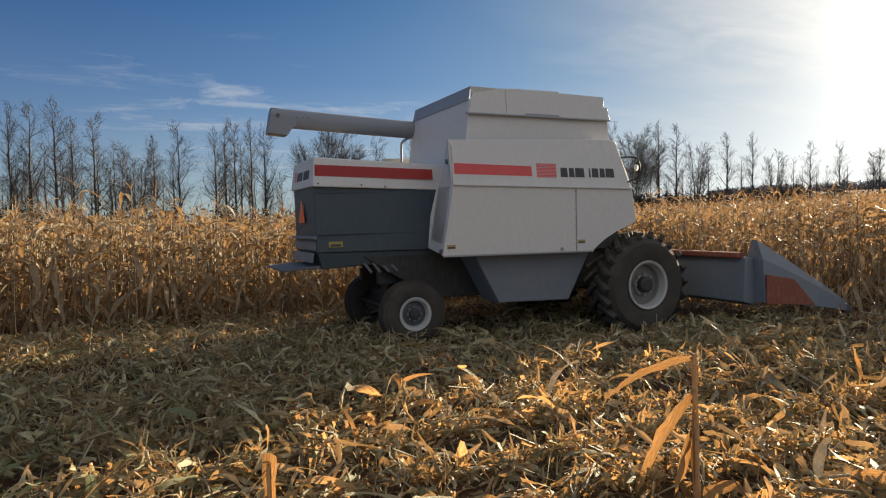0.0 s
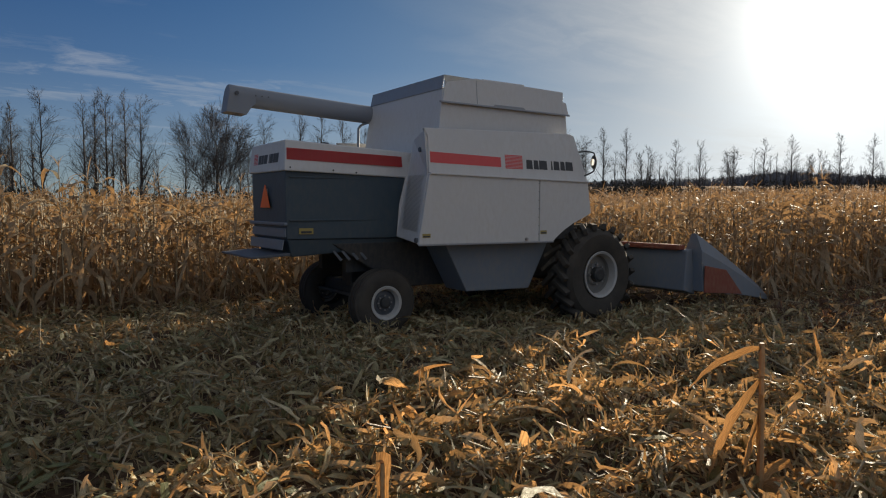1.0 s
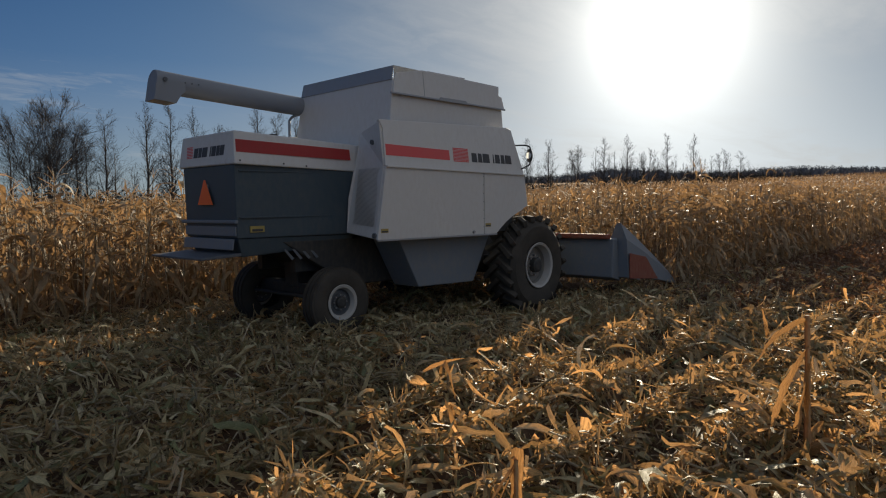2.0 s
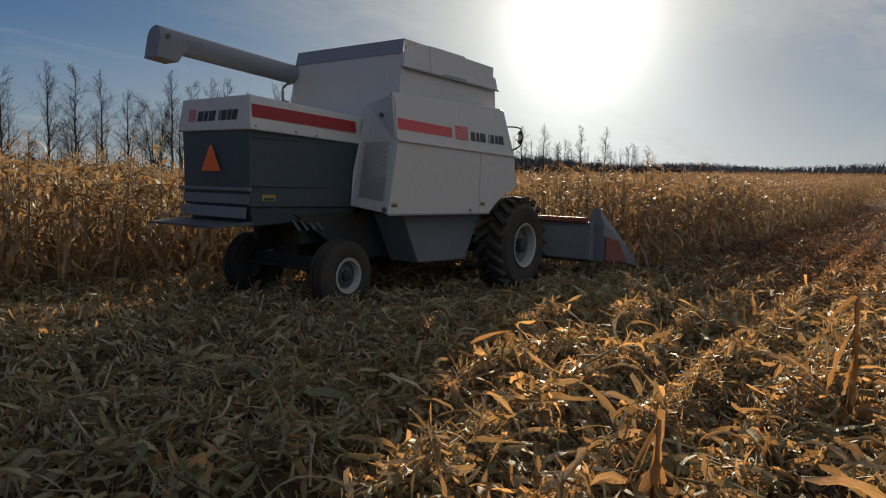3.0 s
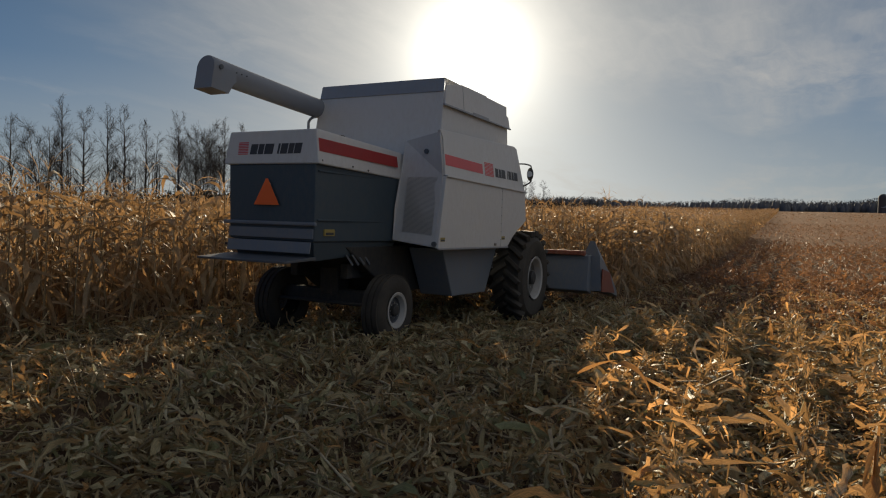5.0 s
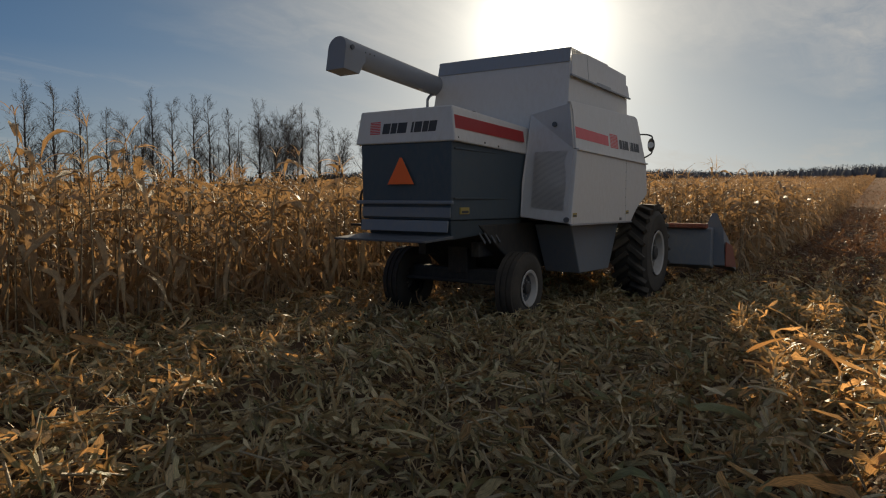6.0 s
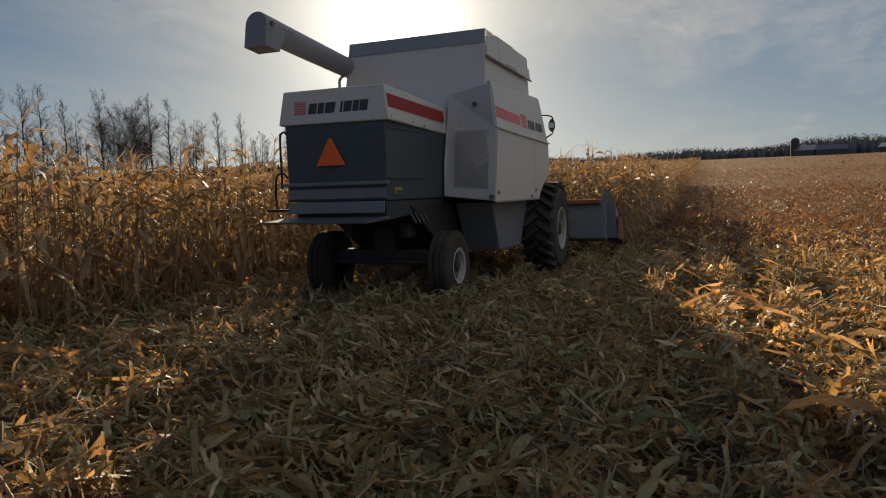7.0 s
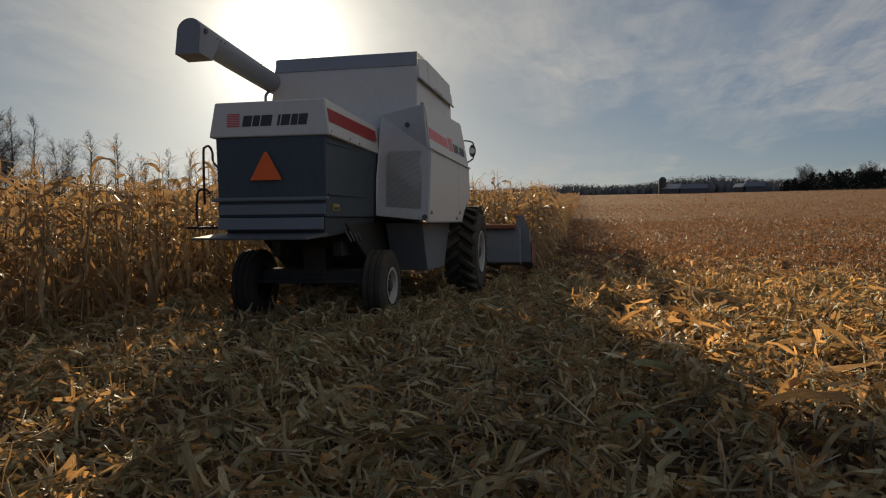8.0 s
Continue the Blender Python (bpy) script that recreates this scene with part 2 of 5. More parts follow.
M_LEAF = dry_leaf("standing_maize_leaf", (0.145, 0.11, 0.068), (0.37, 0.30, 0.19), (0.64, 0.55, 0.39), (0.60, 0.345, 0.15), 0.33, 0.62)
M_LITTER = dry_leaf("maize_litter", (0.25, 0.24, 0.135), (0.51, 0.455, 0.265), (0.74, 0.64, 0.41), (0.77, 0.41, 0.155), 0.42, green=(0.20, 0.23, 0.105), thin=((0.0, (0.3, 0.3, 0.3)), (0.5, (0.55, 0.55, 0.55)), (0.85, (0.9, 0.9, 0.9)), (1.0, (1.6, 1.6, 1.6))))
M_OLD = dry_leaf("weathered_stubble", (0.072, 0.049, 0.036), (0.185, 0.126, 0.085), (0.33, 0.25, 0.18), (0.46, 0.215, 0.09), 0.29, 0.58)
M_TORN = dry_leaf("torn_orange_leaf", (0.20, 0.13, 0.06), (0.45, 0.31, 0.15), (0.6, 0.45, 0.26), (0.66, 0.32, 0.105), 0.40)
M_STEM = dry_leaf("broken_stem", (0.24, 0.16, 0.09), (0.50, 0.36, 0.20), (0.62, 0.48, 0.30), (0.62, 0.36, 0.15), 0.34)
M_STALK = dry_leaf("maize_stalk", (0.22, 0.17, 0.10), (0.46, 0.37, 0.23), (0.66, 0.57, 0.40), (0.5, 0.3, 0.12), 0.12)

m, n = material("field_soil")
at = n.add("ShaderNodeTexCoord").outputs["Object"]
bits = n.noise(at, 9, 10, 0.7)
tone = n.mix(n.ramp(bits, [(0.42, (0, 0, 0)), (0.70, (1, 1, 1))]), (0.065, 0.046, 0.032), (0.23, 0.158, 0.104))
tone = n.mix(n.noise(at, 0.35, 4), tone, (0.125, 0.083, 0.054))
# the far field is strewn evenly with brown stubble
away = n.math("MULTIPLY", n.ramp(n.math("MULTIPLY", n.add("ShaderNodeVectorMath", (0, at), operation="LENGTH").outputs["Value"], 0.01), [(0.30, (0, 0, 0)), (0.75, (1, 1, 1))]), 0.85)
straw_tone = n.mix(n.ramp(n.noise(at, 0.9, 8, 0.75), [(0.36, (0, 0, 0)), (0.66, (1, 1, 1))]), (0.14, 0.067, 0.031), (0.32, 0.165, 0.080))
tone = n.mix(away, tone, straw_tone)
finish(n, tone, 1.0, bump=bits, height=0.08, spec=0.1)
M_SOIL = m


def bark(name, a, b):
    m, n = material(name)
    one = n.add("ShaderNodeObjectInfo").outputs["Random"]
    at = n.add("ShaderNodeTexCoord").outputs["Object"]
    finish(n, n.mix(n.noise(at, 3, 5), n.mix(one, a, b), b), 0.9)
    return m


M_BARK = bark("grey_bark", (0.050, 0.045, 0.042), (0.085, 0.075, 0.068))
M_BRUSH = bark("dark_brush", (0.026, 0.030, 0.024), (0.050, 0.050, 0.040))
# far trees are paler than the near bark: distance haze put into their colour
M_HAZED_WOODS = bark("hazed_woodland", (0.13, 0.132, 0.138), (0.17, 0.17, 0.175))
M_FIR = bark("evergreen_needles", (0.020, 0.032, 0.020), (0.030, 0.045, 0.026))
M_BARN = sheet_paint("barn_siding", (0.13, 0.13, 0.135), (0.12, 0.10, 0.09), 0.7, 0.4)
M_ROOF = sheet_paint("barn_roof", (0.42, 0.44, 0.47), (0.3, 0.25, 0.2), 0.4, 0.3, 0.2)
M_BLUEROOF = sheet_paint("blue_grey_roof", (0.15, 0.18, 0.23), (0.12, 0.10, 0.09), 0.6, 0.3)
M_SILO = sheet_paint("silo_concrete", (0.085, 0.085, 0.088), (0.12, 0.10, 0.09), 0.8, 0.4)


# ---- mesh helpers ----
def mesh_object(name, verts, quads, mat, parent=None, smooth=False, tris=None):
    """A mesh from numpy arrays of corners and four-sided faces (and, where given, three-sided ones)."""
    me = bpy.data.meshes.new(name)
    verts, quads = np.asarray(verts, np.float32), np.asarray(quads, np.int32).reshape(-1, 4)
    tris = np.zeros((0, 3), np.int32) if tris is None else np.asarray(tris, np.int32)
    me.vertices.add(len(verts))
    me.vertices.foreach_set("co", verts.ravel())
    me.loops.add(quads.size + tris.size)
    me.loops.foreach_set("vertex_index", np.concatenate([quads.ravel(), tris.ravel()]))
    me.polygons.add(len(quads) + len(tris))
    me.polygons.foreach_set("loop_start", np.concatenate([np.arange(len(quads)) * 4, quads.size + np.arange(len(tris)) * 3]).astype(np.int32))
    if smooth:
        me.polygons.foreach_set("use_smooth", np.ones(len(quads) + len(tris), bool))
    me.update(calc_edges=True)
    # each face runs across (u) and along (v) its blade
    across = np.concatenate([np.tile([[0, 0], [1, 0], [1, 1], [0, 1]], (len(quads), 1)).reshape(-1, 2), np.zeros((tris.size, 2))])
    me.uv_layers.new(name="blade").data.foreach_set("uv", across.astype(np.float32).ravel())
    me.materials.append(mat)
    ob = new(name, me)
    if parent is not None:
        ob.parent = parent
    return ob


def part(name, bm, mat, parent=None, label="", smooth=False):
    me = bpy.data.meshes.new(name)
    bmesh.ops.recalc_face_normals(bm, faces=bm.faces)
    for f in bm.faces:
        f.smooth = smooth
    if smooth:
        for e in bm.edges:
            e.smooth = len(e.link_faces) == 2 and e.calc_face_angle() < 0.6
    bm.to_mesh(me)
    bm.free()
    me.materials.append(mat)
    ob = new(name, me)
    if parent is not None:
        ob.parent = parent
    if label:
        tagged(ob, label)
    return ob


def bevelled(bm, width, segments=2):
    if width:
        bmesh.ops.bevel(bm, geom=list(bm.edges), offset=width, segments=segments, affect="EDGES", profile=0.5, clamp_overlap=True)
    return bm


def hull(corners, bevel=0.012):
    """A box-like solid: four corners below and the four above them, each going round the same way."""
    bm = bmesh.new()
    v = [bm.verts.new(c) for c in corners]
    for q in ((3, 2, 1, 0), (4, 5, 6, 7), (0, 1, 5, 4), (1, 2, 6, 5), (2, 3, 7, 6), (3, 0, 4, 7)):
        bm.faces.new([v[i] for i in q])
    return bevelled(bm, bevel)


def box(x0, x1, y0, y1, z0, z1, bevel=0.01):
    return hull([(x0, y0, z0), (x1, y0, z0), (x1, y1, z0), (x0, y1, z0), (x0, y0, z1), (x1, y0, z1), (x1, y1, z1), (x0, y1, z1)], bevel)


def plate(outline, axis, at, thick, bevel=0.006, lean=0.0, pivot=0.0):
    """A sheet cut to an outline in the plane across axis (x, y or z), thick metres deep towards plus. lean shifts it by height."""
    bm = bmesh.new()

    def place(a, b, d):
        if axis == "y":
            return (a, d + lean * (b - pivot), b)
        if axis == "x":
            return (d + lean * (b - pivot), a, b)
        return (a, b, d)
    lo = [bm.verts.new(place(a, b, at)) for a, b in outline]
    hi = [bm.verts.new(place(a, b, at + thick)) for a, b in outline]
    bm.faces.new(lo), bm.faces.new(hi[::-1])
    for i in range(len(lo)):
        j = (i + 1) % len(lo)
        bm.faces.new((lo[i], lo[j], hi[j], hi[i]))
    return bevelled(bm, bevel, 1)


def rod(points, radius, sides=10, closed=False):
    """A round bar bent through points."""
    bm = bmesh.new()
    pts = [Vector(p) for p in points]
    rings = []
    for i, p in enumerate(pts):
        a = pts[i - 1] if i or closed else p
        b = pts[(i + 1) % len(pts)] if i < len(pts) - 1 or closed else p
        way = (b - a).normalized()
        side = way.cross(Vector((0.12, 0.31, 0.94))).normalized()
        up_ = side.cross(way)
        r = radius[i] if isinstance(radius, (list, tuple)) else radius
        rings.append([bm.verts.new(p + r * (math.cos(k * math.tau / sides) * side + math.sin(k * math.tau / sides) * up_)) for k in range(sides)])
    for i in range(len(rings) if closed else len(rings) - 1):
        a, b = rings[i], rings[(i + 1) % len(rings)]
        for k in range(sides):
            bm.faces.new((a[k], a[(k + 1) % sides], b[(k + 1) % sides], b[k]))
    if not closed:
        bm.faces.new(rings[0][::-1]), bm.faces.new(rings[-1])
    return bm


def bent(points, steps=4):
    """Points along a smooth line through the given ones."""
    p = [Vector(q) for q in points]
    p = [2 * p[0] - p[1]] + p + [2 * p[-1] - p[-2]]
    out = []
    for a, b, c, d in zip(p, p[1:], p[2:], p[3:]):
        for i in range(steps):
            t = i / steps
            out.append(0.5 * (2 * b + (c - a) * t + (2 * a - 5 * b + 4 * c - d) * t * t + (3 * b - a - 3 * c + d) * t ** 3))
    return out + [p[-2]]


def turned(profile, centre, sides=40):
    """A body turned about an axle along y: profile rows of (offset along y, radius)."""
    bm = bmesh.new()
    rings = [[bm.verts.new((centre[0] + r * math.cos(k * math.tau / sides), centre[1] + y, centre[2] + r * math.sin(k * math.tau / sides)))
              for k in range(sides)] for y, r in profile]
    for a, b in zip(rings, rings[1:]):
        for k in range(sides):
            bm.faces.new((a[k], a[(k + 1) % sides], b[(k + 1) % sides], b[k]))
    return bm


def add_box(bm, m, sx, sy, sz):
    made = bmesh.ops.create_cube(bm, size=1.0, matrix=m @ Matrix.Diagonal((sx, sy, sz, 1)))
    return made["verts"]


def smoothstep(a, b, x):
    t = np.clip((x - a) / (b - a), 0, 1)
    return t * t * (3 - 2 * t)


# ---- ground ----
ROW = 0.762
CORN_R, CORN_L, CORN_X = -2.35, 2.75, 7.1


lump_rng = random.Random(11)
LUMPS = [(math.tau / w * math.cos(a), math.tau / w * math.sin(a), p) for w, a, p in
         [(lump_rng.uniform(0.5, 1.5), lump_rng.uniform(0, math.pi), lump_rng.uniform(0, math.tau)) for _ in range(9)]]


def ground_height(x, y):
    """Height of the field: gentle bumps and planting rows near by, rising slowly towards the horizon."""
    x, y = np.asarray(x, float), np.asarray(y, float)
    r = np.hypot(x + 3, y + 3)
    rise = 0.0375 * np.maximum(np.minimum(r, 560) - 20, 0) ** 2 / (np.maximum(np.minimum(r, 560) - 20, 0) + 40)
    level = smoothstep(1.0, 1.7, y / np.maximum(np.abs(x) * (x > 0), 1.0)) * smoothstep(40, 90, y)
    rise = rise * (1 - 0.85 * level)
    fade = 1 - smoothstep(40, 120, r)
    rows = 0.058 * np.cos((y - CORN_R) * math.tau / ROW + np.pi + 0.5 * np.sin(0.9 * x)) * (0.72 + 0.28 * np.sin(2.1 * x + 3.0 * np.sin(1.7 * y)))
    bumps = 0.03 * np.sin(1.3 * x + 2.1 * np.sin(0.7 * y)) * np.sin(1.7 * y + 0.6 * x)
    for kx, ky, phase in LUMPS:
        bumps = bumps + 0.021 * np.sin(kx * x + ky * y + phase)
    return rise + fade * (rows + bumps) - 0.02


def spread(lo, hi, fine_lo, fine_hi, step, grow=1.22):
    mid = list(np.arange(fine_lo, fine_hi + step / 2, step))
    a, s = [mid[0]], step
    while a[-1] > lo:
        s *= grow
        a.append(max(a[-1] - s, lo))
    b, s = [mid[-1]], step
    while b[-1] < hi:
        s *= grow
        b.append(min(b[-1] + s, hi))
    return np.array(a[:0:-1] + mid + b[1:])


gx, gy = spread(-2500, 2500, -11, 14, 0.16, 1.17), spread(-2500, 2500, -12, 4, 0.127, 1.17)
GX, GY = np.meshgrid(gx, gy, indexing="ij")
idx = np.arange(GX.size).reshape(GX.shape)
quads = np.stack([idx[:-1, :-1], idx[1:, :-1], idx[1:, 1:], idx[:-1, 1:]], -1).reshape(-1, 4)
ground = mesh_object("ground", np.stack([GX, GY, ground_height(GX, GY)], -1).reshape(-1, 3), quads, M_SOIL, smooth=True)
tagged(ground, "dark soil of a harvested maize field with planting rows", "field", kind="structure")

rng = np.random.default_rng(7)


# ---- strips and stems, many at a time ----
def ribbons(base, yaw, elev, bend, length, width, roll, twist, segs=4, sway=None, blunt=0.25, power=1.0, fold=0.0, rag=0.0):
    """Corners and faces of curved blades: each starts at base, heads yaw and elev, and bends by bend over its length."""
    k = len(base)
    s = np.linspace(0, 1, segs + 1)
    sway = np.zeros(k) if sway is None else sway
    el = elev[:, None] + bend[:, None] * (s ** power)[None]
    yw = yaw[:, None] + sway[:, None] * s[None]
    way = np.stack([np.cos(el) * np.cos(yw), np.cos(el) * np.sin(yw), np.sin(el)], -1)
    step = (length / segs)[:, None, None] * (way[:, :-1] + way[:, 1:]) / 2
    mid = base[:, None] + np.concatenate([np.zeros((k, 1, 3)), np.cumsum(step, 1)], 1)
    flat_ = np.stack([-np.sin(yw), np.cos(yw), np.zeros_like(yw)], -1)
    upv = np.cross(way, flat_)
    a = roll[:, None] + twist[:, None] * s[None]
    side = np.cos(a)[..., None] * flat_ + np.sin(a)[..., None] * upv
    shape = np.minimum(1, (0.45 + 2.2 * s)) * (1 - (1 - blunt) * s ** 2.2)
    half = (width[:, None] / 2 * shape[None])[..., None] * side
    if fold:
        crease = mid - np.cross(way, side) * (width[:, None] * fold * shape[None])[..., None]
        verts = np.stack([mid - half, crease, mid + half], 2).reshape(k, -1, 3)
        if rag:
            verts = verts + rng.normal(0, 1, verts.shape) * (width * rag)[:, None, None]
        q = np.array([[3 * i + c, 3 * i + 1 + c, 3 * i + 4 + c, 3 * i + 3 + c] for i in range(segs) for c in (0, 1)])
        return verts.reshape(-1, 3), (np.arange(k)[:, None, None] * (3 * segs + 3) + q[None]).reshape(-1, 4)
    verts = np.stack([mid - half, mid + half], 2).reshape(k, -1, 3)
    if rag:
        verts = verts + rng.normal(0, 1, verts.shape) * (width * rag)[:, None, None]
    q = np.array([[2 * i, 2 * i + 1, 2 * i + 3, 2 * i + 2] for i in range(segs)])
    faces = (np.arange(k)[:, None, None] * (2 * segs + 2) + q[None]).reshape(-1, 4)
    return verts.reshape(-1, 3), faces


def stems(a, b, ra, rb, sides=5, cap=True):
    """Corners and faces of straight tapered stems from a to b; the upper end is closed to a point."""
    k = len(a)
    way = (b - a) / np.maximum(np.linalg.norm(b - a, axis=1, keepdims=True), 1e-6)
    ref = np.where(np.abs(way[:, 2:3]) > 0.9, np.array([[1.0, 0, 0]]), np.array([[0, 0, 1.0]]))
    u = np.cross(way, ref)
    u /= np.linalg.norm(u, axis=1, keepdims=True)
    v = np.cross(way, u)
    an = np.arange(sides) * math.tau / sides
    ring = np.cos(an)[None, :, None] * u[:, None] + np.sin(an)[None, :, None] * v[:, None]
    lo, hi = a[:, None] + ra[:, None, None] * ring, b[:, None] + rb[:, None, None] * ring
    verts = np.concatenate([lo, hi], 1)
    i = np.arange(sides)
    j = (i + 1) % sides
    q = np.stack([i, j, j + sides, i + sides], -1)
    if cap and sides >= 4:
        q = np.concatenate([q, [[sides, sides + 1, sides + 2, sides + 3]]])
    return verts.reshape(-1, 3), (np.arange(k)[:, None, None] * 2 * sides + q[None]).reshape(-1, 4)


def joined(pieces):
    verts, faces, at = [], [], 0
    for v, f in pieces:
        verts.append(v), faces.append(f + at)
        at += len(v)
    return np.concatenate(verts), np.concatenate(faces)


# ---- the combine ----
m, n = material("perforated_screen")
at = n.add("ShaderNodeTexCoord").outputs["Object"]
holes = n.add("ShaderNodeTexVoronoi", (0, at), Scale=70.0, Randomness=0.0).outputs["Distance"]
finish(n, n.mix(n.ramp(holes, [(0.30, (1, 1, 1)), (0.36, (0, 0, 0))]), (0.60, 0.59, 0.57), (0.42, 0.42, 0.42)), 0.5, bump=holes, height=0.003)
M_SCREEN = m

combine = tagged(new("combine_harvester"), "white combine harvester, red stripe, dark blue-grey hood, in cut maize", "combine harvester")
combine.empty_display_size = 0.5

# side cladding, the near (right-hand) side
wheel_arch = [(2.50, 1.285), (2.60, 1.37), (2.74, 1.47), (2.93, 1.56), (3.12, 1.63), (3.33, 1.72)]
for sign, thick in ((-1, 0.05), (1, -0.05)):
    at = 1.5 * sign
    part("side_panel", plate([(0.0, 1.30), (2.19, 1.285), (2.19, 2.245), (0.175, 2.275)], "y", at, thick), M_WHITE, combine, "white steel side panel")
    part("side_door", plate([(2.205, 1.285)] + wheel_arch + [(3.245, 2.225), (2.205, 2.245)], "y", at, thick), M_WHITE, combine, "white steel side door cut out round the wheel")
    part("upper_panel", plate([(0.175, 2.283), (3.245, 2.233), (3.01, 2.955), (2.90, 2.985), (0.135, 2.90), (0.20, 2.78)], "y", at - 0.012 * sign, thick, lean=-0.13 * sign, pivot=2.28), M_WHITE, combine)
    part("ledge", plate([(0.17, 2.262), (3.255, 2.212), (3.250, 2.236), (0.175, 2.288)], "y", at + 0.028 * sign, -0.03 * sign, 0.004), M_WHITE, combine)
    part("sill", plate([(0.0, 1.278), (2.50, 1.262), (2.50, 1.285), (0.0, 1.30)], "y", at + 0.012 * sign, thick * 0.6, 0.004), M_GALV, combine)

# rear face of the side housing, with its screen
housing = bmesh.new()
ring = [(0.005, -1.452, 1.305), (0.18, -1.452, 2.28), (0.145, -1.40, 2.88), (0.40, -0.72, 2.80), (0.15, -0.72, 1.86), (0.10, -0.72, 1.38)]
front = [(x + 0.5, max(y, -1.38), z) for x, y, z in ring]
a, b = [housing.verts.new(p) for p in ring], [housing.verts.new(p) for p in front]
housing.faces.new(a), housing.faces.new(b[::-1])
for i in range(6):
    housing.faces.new((a[i], a[(i + 1) % 6], b[(i + 1) % 6], b[i]))
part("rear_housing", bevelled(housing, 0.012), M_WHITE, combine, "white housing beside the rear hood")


def on_housing(u, w):
    """A point on the housing's rear face: u from the outer edge inwards, w from the bottom up."""
    lo = Vector((0.0, -1.50, 1.30)).lerp(Vector((0.10, -0.72, 1.38)), u)
    mid = Vector((0.175, -1.50, 2.28)).lerp(Vector((0.24, -0.72, 2.28)), u)
    return lo.lerp(mid, w)


bm = bmesh.new()
screen = [on_housing(u, w) + Vector((-0.006, 0, 0)) for u, w in ((0.16, 0.16), (0.80, 0.16), (0.80, 0.98), (0.16, 0.98))]
q = [bm.verts.new(p) for p in screen]
bm.faces.new(q)
bmesh.ops.solidify(bm, geom=list(bm.faces), thickness=0.01)
part("screen", bm, M_SCREEN, combine, "perforated intake screen")
for u, w in ((0.08, 0.05), (0.45, 1.36)):
    p = on_housing(u, w)
    part("lamp", rod([p, p - Vector((0.035, 0, 0))], 0.035, 14), M_SLATE, combine, "small round dark plug")

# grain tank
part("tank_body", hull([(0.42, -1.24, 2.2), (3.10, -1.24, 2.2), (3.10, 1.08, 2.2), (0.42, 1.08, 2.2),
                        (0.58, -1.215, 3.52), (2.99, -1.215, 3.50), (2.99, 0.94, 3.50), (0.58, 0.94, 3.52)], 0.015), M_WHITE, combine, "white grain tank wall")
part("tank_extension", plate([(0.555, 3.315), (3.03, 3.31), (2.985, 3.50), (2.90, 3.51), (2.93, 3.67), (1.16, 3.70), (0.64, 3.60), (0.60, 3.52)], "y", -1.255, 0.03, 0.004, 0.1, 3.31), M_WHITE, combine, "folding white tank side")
part("tank_extension", plate([(0.62, 3.48), (2.99, 3.48), (2.93, 3.67), (0.62, 3.69)], "y", 0.935, 0.02, 0.004), M_GALV, combine)
part("tank_flap", plate([(-1.215, 3.50), (0.945, 3.50), (0.935, 3.70), (-1.205, 3.70)], "x", 0.562, 0.018, 0.004, 0.22, 3.5), M_GALV, combine, "bare galvanised tank flap")
part("tank_flap", plate([(-1.2, 3.48), (0.935, 3.48), (0.92, 3.66), (-1.2, 3.66)], "x", 2.93, 0.018, 0.004), M_GALV, combine)
bm = bmesh.new()
tri = [bm.verts.new(p) for p in ((0.612, -1.206, 3.70), (0.60, -1.225, 3.52), (1.16, -1.214, 3.69))]
bm.faces.new(tri)
bmesh.ops.solidify(bm, geom=list(bm.faces), thickness=0.008)
part("corner_gusset", bm, M_GALV, combine, "bare galvanised corner gusset")
part("tank_seam", plate([(0.50, 3.295), (3.04, 3.288), (3.035, 3.312), (0.50, 3.32)], "y", -1.275, 0.03, 0.003), M_GALV, combine, "dark folded seam")
part("tank_seam", plate([(1.165, 3.33), (1.175, 3.33), (1.175, 3.67), (1.165, 3.67)], "y", -1.258, 0.004, 0, 0.1, 3.31), M_GALV, combine, "thin upright seam")
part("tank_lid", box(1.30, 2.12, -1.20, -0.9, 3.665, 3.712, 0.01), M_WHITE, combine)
part("tank_floor", box(0.6, 2.95, -1.19, 0.92, 3.30, 3.34, 0), M_GALV, combine)
part("tank_handhold", plate([(1.46, 3.315), (2.10, 3.312), (2.05, 3.345), (1.50, 3.345)], "y", -1.272, 0.02, 0.003), M_GALV, combine)

# unloading auger, folded back along the far side
tube = rod([(0.75, 1.02, 3.365), (0.3, 0.98, 3.374), (-0.8, 0.88, 3.410), (-1.56, 0.806, 3.436)], 0.148, 28)
part("auger_tube", tube, M_AUGER, combine, "long grey unloading auger tube", True)
spout = bmesh.new()
rings = []
for x, low, slant in ((-1.50, 0.10, 0.0), (-1.56, 0.15, 0.0), (-1.64, 0.275, 0.0), (-1.76, 0.27, 0.0), (-1.86, 0.262, 0.06), (-1.872, 0.262, 0.066)):
    y, z = 0.80 - 0.09 * (-1.62 - x), 3.438 + 0.037 * (-1.62 - x)
    r = 0.149 if x > -1.87 else 0.143
    pts = [(x, y + r * math.cos(t), z + r * math.sin(t)) for t in np.linspace(0, math.pi, 17)]
    pts += [(x, y - r, z - low * 0.5), (x, y - r * 1.02, z - low), (x, y + r * 1.02, z - low), (x, y + r, z - low * 0.5)]
    pts = [(p - slant * (z + 0.16 - q_) / 0.4, o, q_) for p, o, q_ in pts]
    rings.append([spout.verts.new(p) for p in pts])
for a, b in zip(rings, rings[1:]):
    for i in range(len(a)):
        j = (i + 1) % len(a)
        spout.faces.new((a[i], a[j], b[j], b[i]))
spout.faces.new(rings[-1])
part("auger_spout", spout, M_AUGER, combine, "grey sheet-metal spout hood with a square lower lip", True)
